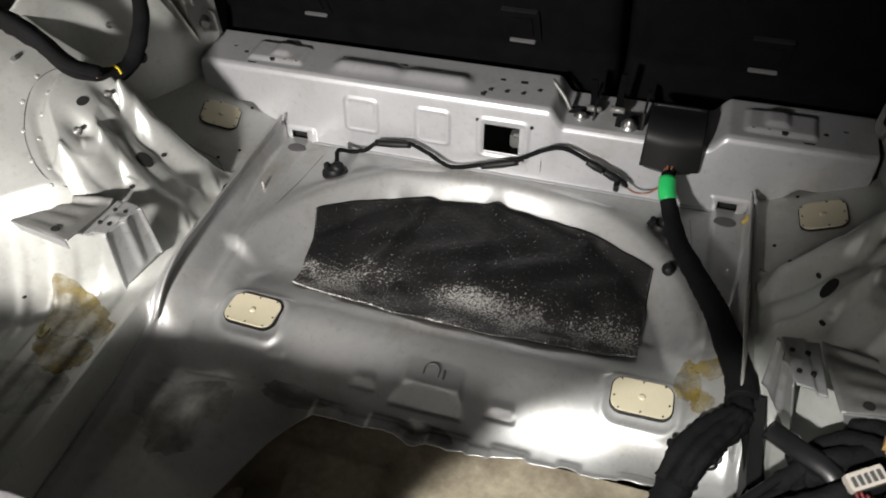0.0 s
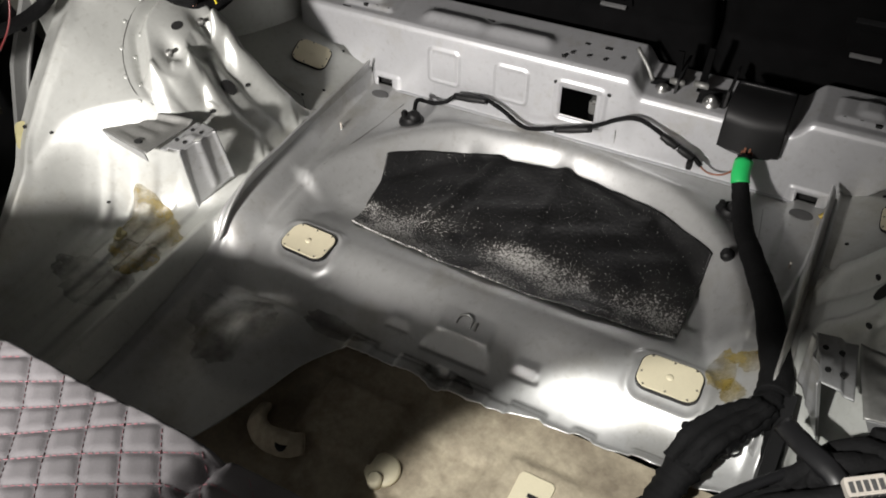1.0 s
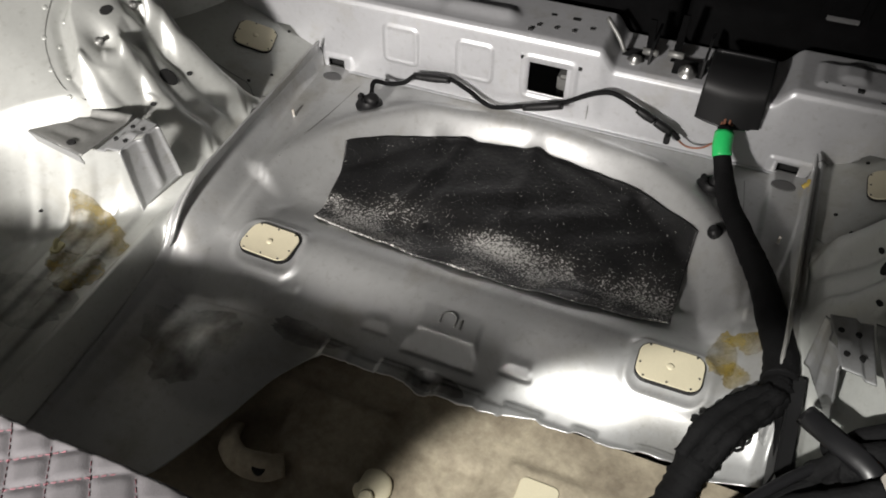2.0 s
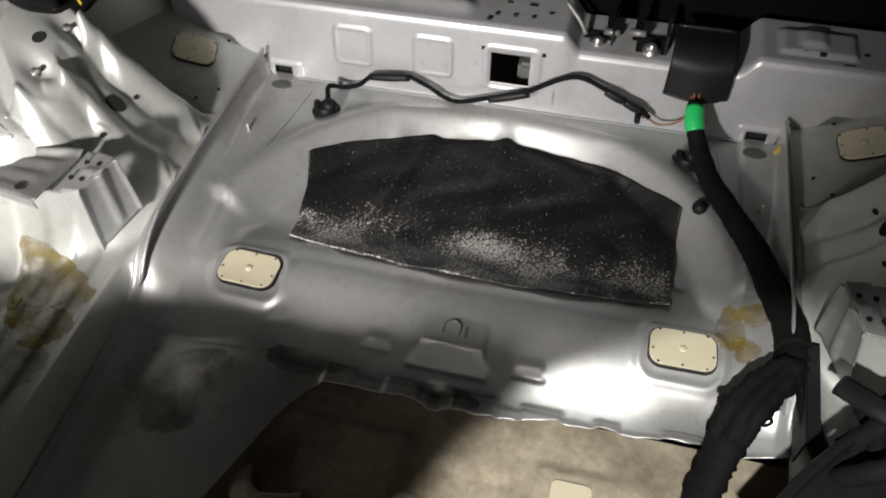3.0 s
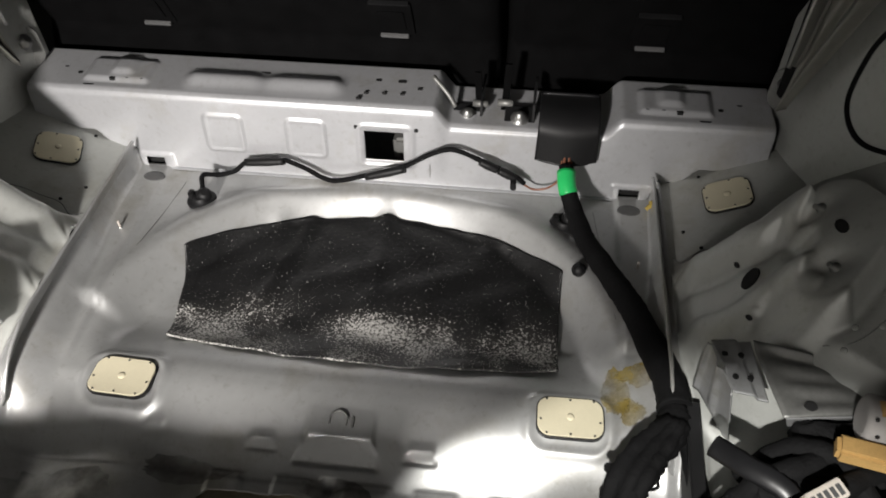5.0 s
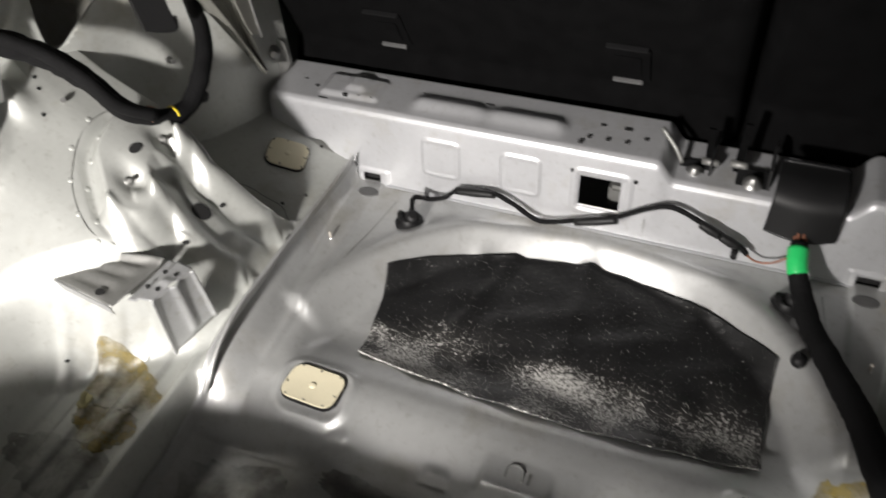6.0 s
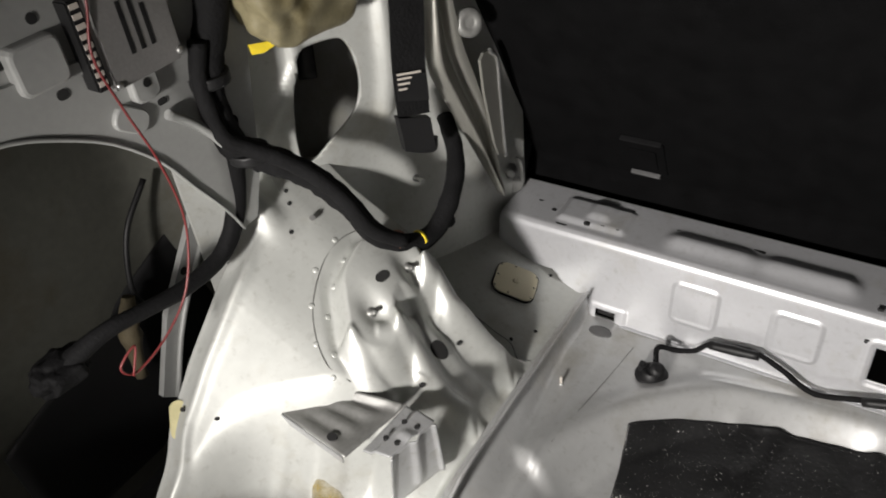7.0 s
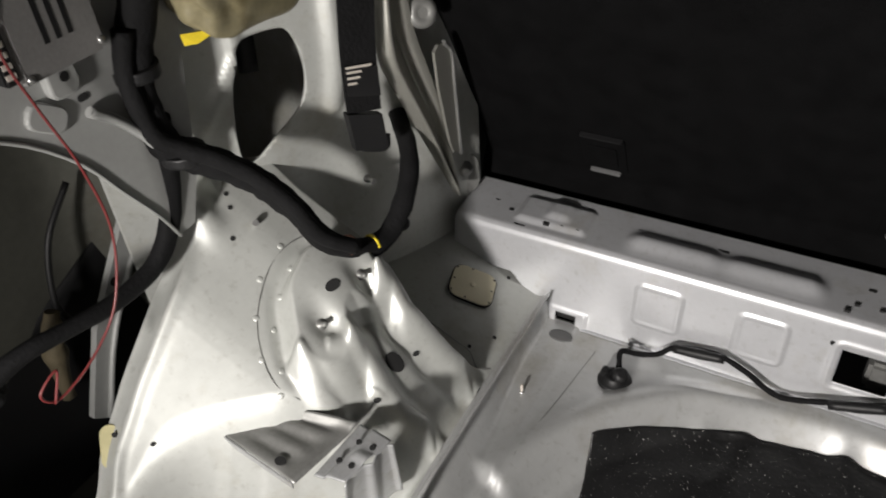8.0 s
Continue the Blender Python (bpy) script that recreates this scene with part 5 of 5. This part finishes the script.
def cavity():
    a, b = np.meshgrid(np.linspace(0, 1, 30), np.linspace(0, 1, 40), indexing="ij")
    Y = 0.36 + 0.72 * a
    Z = -0.1 + 0.9 * b
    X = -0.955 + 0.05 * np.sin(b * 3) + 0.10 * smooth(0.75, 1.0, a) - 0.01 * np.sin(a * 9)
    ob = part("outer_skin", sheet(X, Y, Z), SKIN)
    tagged(ob, "dark inside of the outer body skin", "body skin", kind="structure")
    t = thing("inner_strut", "grey painted steel strut inside the wheel arch cavity", "strut")
    part("bar", thick_plate([(-0.868, 0.998, 0.330), (-0.868, 0.962, 0.330), (-0.868, 0.868, 0.212), (-0.868, 0.815, 0.10), (-0.868, 0.835, 0.08), (-0.868, 0.893, 0.20)], 0.010), ARCHP, t)
    part("edge", tube([(-0.860, 0.996, 0.326), (-0.860, 0.892, 0.20), (-0.860, 0.834, 0.085)], 0.004, 8, 4), ARCHP, t)
    part("hole", moved(turned([(0.006, 0), (0.006, 0.002)], 12), Matrix.Translation((-0.862, 0.915, 0.258)) @ pose(0, 0, 0, 0, 90, 0)), VOID, t)
    t = thing("foam_strip", "dark beige foam strip inside the arch cavity", "foam")
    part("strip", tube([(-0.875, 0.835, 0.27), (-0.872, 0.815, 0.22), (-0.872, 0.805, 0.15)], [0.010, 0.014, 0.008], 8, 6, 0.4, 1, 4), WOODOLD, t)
    t = thing("drain_tube", "dark rubber tube in the arch cavity", "tube")
    part("tube", tube([(-0.88, 0.92, 0.40), (-0.878, 0.87, 0.35), (-0.876, 0.845, 0.28), (-0.876, 0.85, 0.24)], 0.004, 8), BLACKP, t)
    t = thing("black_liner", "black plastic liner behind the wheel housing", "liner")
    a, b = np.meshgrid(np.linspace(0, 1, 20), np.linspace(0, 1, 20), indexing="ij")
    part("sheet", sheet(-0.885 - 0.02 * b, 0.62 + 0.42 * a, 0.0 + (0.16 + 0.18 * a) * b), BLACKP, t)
    thick(t.children[0], 0.003)


cavity()


# ---- right: black trim pieces and loose wiring ----
def right_clutter():
    t = thing("trim_bin", "black plastic trim tray lying on the rear floor", "tray")
    bm = slab([(0.36, 0.60), (0.43, 0.695), (0.505, 0.77), (0.585, 0.815), (0.72, 0.86), (0.80, 0.55), (0.60, 0.38), (0.40, 0.40)], -0.075, 0.125, 0.006)
    part("body", bm, BLACKP, t)
    part("rim", tube([(0.362, 0.602, 0.127), (0.43, 0.697, 0.130), (0.505, 0.771, 0.132), (0.585, 0.816, 0.135), (0.72, 0.86, 0.138)], 0.006, 8, 6), GLOSSP, t, "glossy black rim")
    part("strap", tube([(0.455, 0.792, 0.148), (0.48, 0.762, 0.165), (0.515, 0.735, 0.17), (0.535, 0.705, 0.15)], 0.012, 8, 6, 0.1, 0.35), GLOSSP, t, "bent black plastic strap")
    t = thing("wire_plug", "off-white multi-pin wire plug with red wires", "plug", at=(0.532, 0.712, 0.212))
    t.rotation_euler = (radians(12), radians(-10), radians(30))
    t.scale = (0.56, 0.75, 0.8)
    part("body", block(-0.034, 0.034, -0.012, 0.012, -0.010, 0.010, 0.002), WHITEP, t)
    for k in range(5):
        part("cell", block(-0.029 + k * 0.012, -0.021 + k * 0.012, -0.0128, -0.008, -0.006, 0.006, 0), LINER, t)
        part("cell", block(-0.029 + k * 0.012, -0.021 + k * 0.012, -0.008, 0.006, 0.0095, 0.0105, 0), LINER, t)
    t = thing("red_wires", "bundle of red wires trailing from the plug", "wires")
    for k in range(4):
        o = 0.006 * k
        part("wire", tube([(0.522 + o, 0.704 - 0.5 * o, 0.207), (0.534 + o, 0.680, 0.200), (0.557 + o, 0.655 - o, 0.192), (0.62, 0.635 - 2 * o, 0.18), (0.72, 0.64 - 2 * o, 0.16)], 0.0017, 6, 6), RED, t)
    t = thing("loose_cables", "tangle of loose black taped cables on the tray", "cables", at=(0, 0, -0.032))
    for k, line in enumerate(([(0.47, 0.74, 0.14), (0.50, 0.75, 0.19), (0.55, 0.77, 0.20), (0.62, 0.80, 0.17)], [(0.49, 0.78, 0.14), (0.53, 0.79, 0.19), (0.57, 0.77, 0.21), (0.60, 0.72, 0.20), (0.66, 0.66, 0.17)],
                              [(0.45, 0.70, 0.14), (0.48, 0.69, 0.20), (0.54, 0.72, 0.22), (0.60, 0.76, 0.21), (0.68, 0.80, 0.17)], [(0.43, 0.62, 0.14), (0.50, 0.64, 0.18), (0.57, 0.62, 0.19), (0.66, 0.58, 0.16)])):
        part("cable", tube(line, 0.013 - 0.001 * k, 9, 7, 0.15, 1, 40 + k), TAPE, t)
    for seed, (x, y, z, r) in enumerate(((0.525, 0.745, 0.18, 0.030), (0.575, 0.79, 0.18, 0.034), (0.60, 0.70, 0.17, 0.045))):
        part("tape_lump", lumpy(x, y, z, r * 1.3, r, r * 0.8, seed + 11, 0.35), TAPE, t)
    t = thing("foam_block", "ochre foam strip lying on the tray", "foam", at=(0.612, 0.760, 0.204))
    t.rotation_euler = (0, radians(-4), radians(-14))
    part("strip", block(-0.055, 0.08, -0.012, 0.012, -0.010, 0.010, 0.004), WOOD, t)
    t = thing("cloth_roll", "white dotted cloth roll above the foam strip", "cloth", at=(0.628, 0.800, 0.205))
    roll = part("roll", moved(turned([(0.020, -0.04), (0.026, -0.036), (0.027, 0.0), (0.026, 0.036), (0.020, 0.05)], 18), pose(0, 0, 0, 0, 90, -10)), DOTTED, t)
    for k in range(7):
        for j in range(4):
            a = radians(-20 + j * 38)
            part("dot", moved(turned([(0.0026, 0), (0.0022, 0.0008)], 6), pose(0, 0, 0, 0, 0, -10) @ Matrix.Translation((-0.033 + k * 0.011 + 0.004 * (j % 2), -0.0268 * math.cos(a), 0.0268 * math.sin(a))) @ facing((0, 0, 0), (0, -math.cos(a), math.sin(a)))), BLACKP, roll)
    part("wrap", tube([(-0.03, 0.002, 0.024), (0.0, 0.0, 0.031), (0.04, -0.004, 0.028)], 0.008, 8, 5, 0.2), WOOD, t, "ochre foam wrap")
    t = thing("edge_strip", "flat black edge strip standing beside the harness", "strip", at=(0.466, 0.84, 0.03))
    part("strip", thick_plate([(-0.007, 0.068, 0.020), (0.008, 0.068, 0.020), (0.005, -0.064, 0.012), (-0.010, -0.064, 0.012)], 0.004), BLACKP, t)
    part("web", thick_plate([(-0.008, 0.068, 0.020), (-0.010, -0.064, 0.012), (-0.010, -0.064, -0.04), (-0.008, 0.068, -0.02)], 0.003), BLACKP, t)
    # hanging wires on the right pillar
    t = thing("pillar_wire", "thin black wire sagging on the pillar panel", "wire")
    part("wire", tube([(0.640, 1.19, 0.43), (0.645, 1.235, 0.36), (0.640, 1.225, 0.29), (0.650, 1.165, 0.275), (0.685, 1.09, 0.315), (0.73, 1.03, 0.36)], 0.0035, 8, 7), TAPE, t)
    t = thing("pillar_cable", "dark cable dropping behind the seat side bracket", "cable")
    part("cable", tube([(0.600, 1.33, 0.62), (0.606, 1.345, 0.42), (0.610, 1.36, 0.30), (0.615, 1.375, 0.20)], 0.012, 9, 6, 0.1), TAPE, t)


right_clutter()
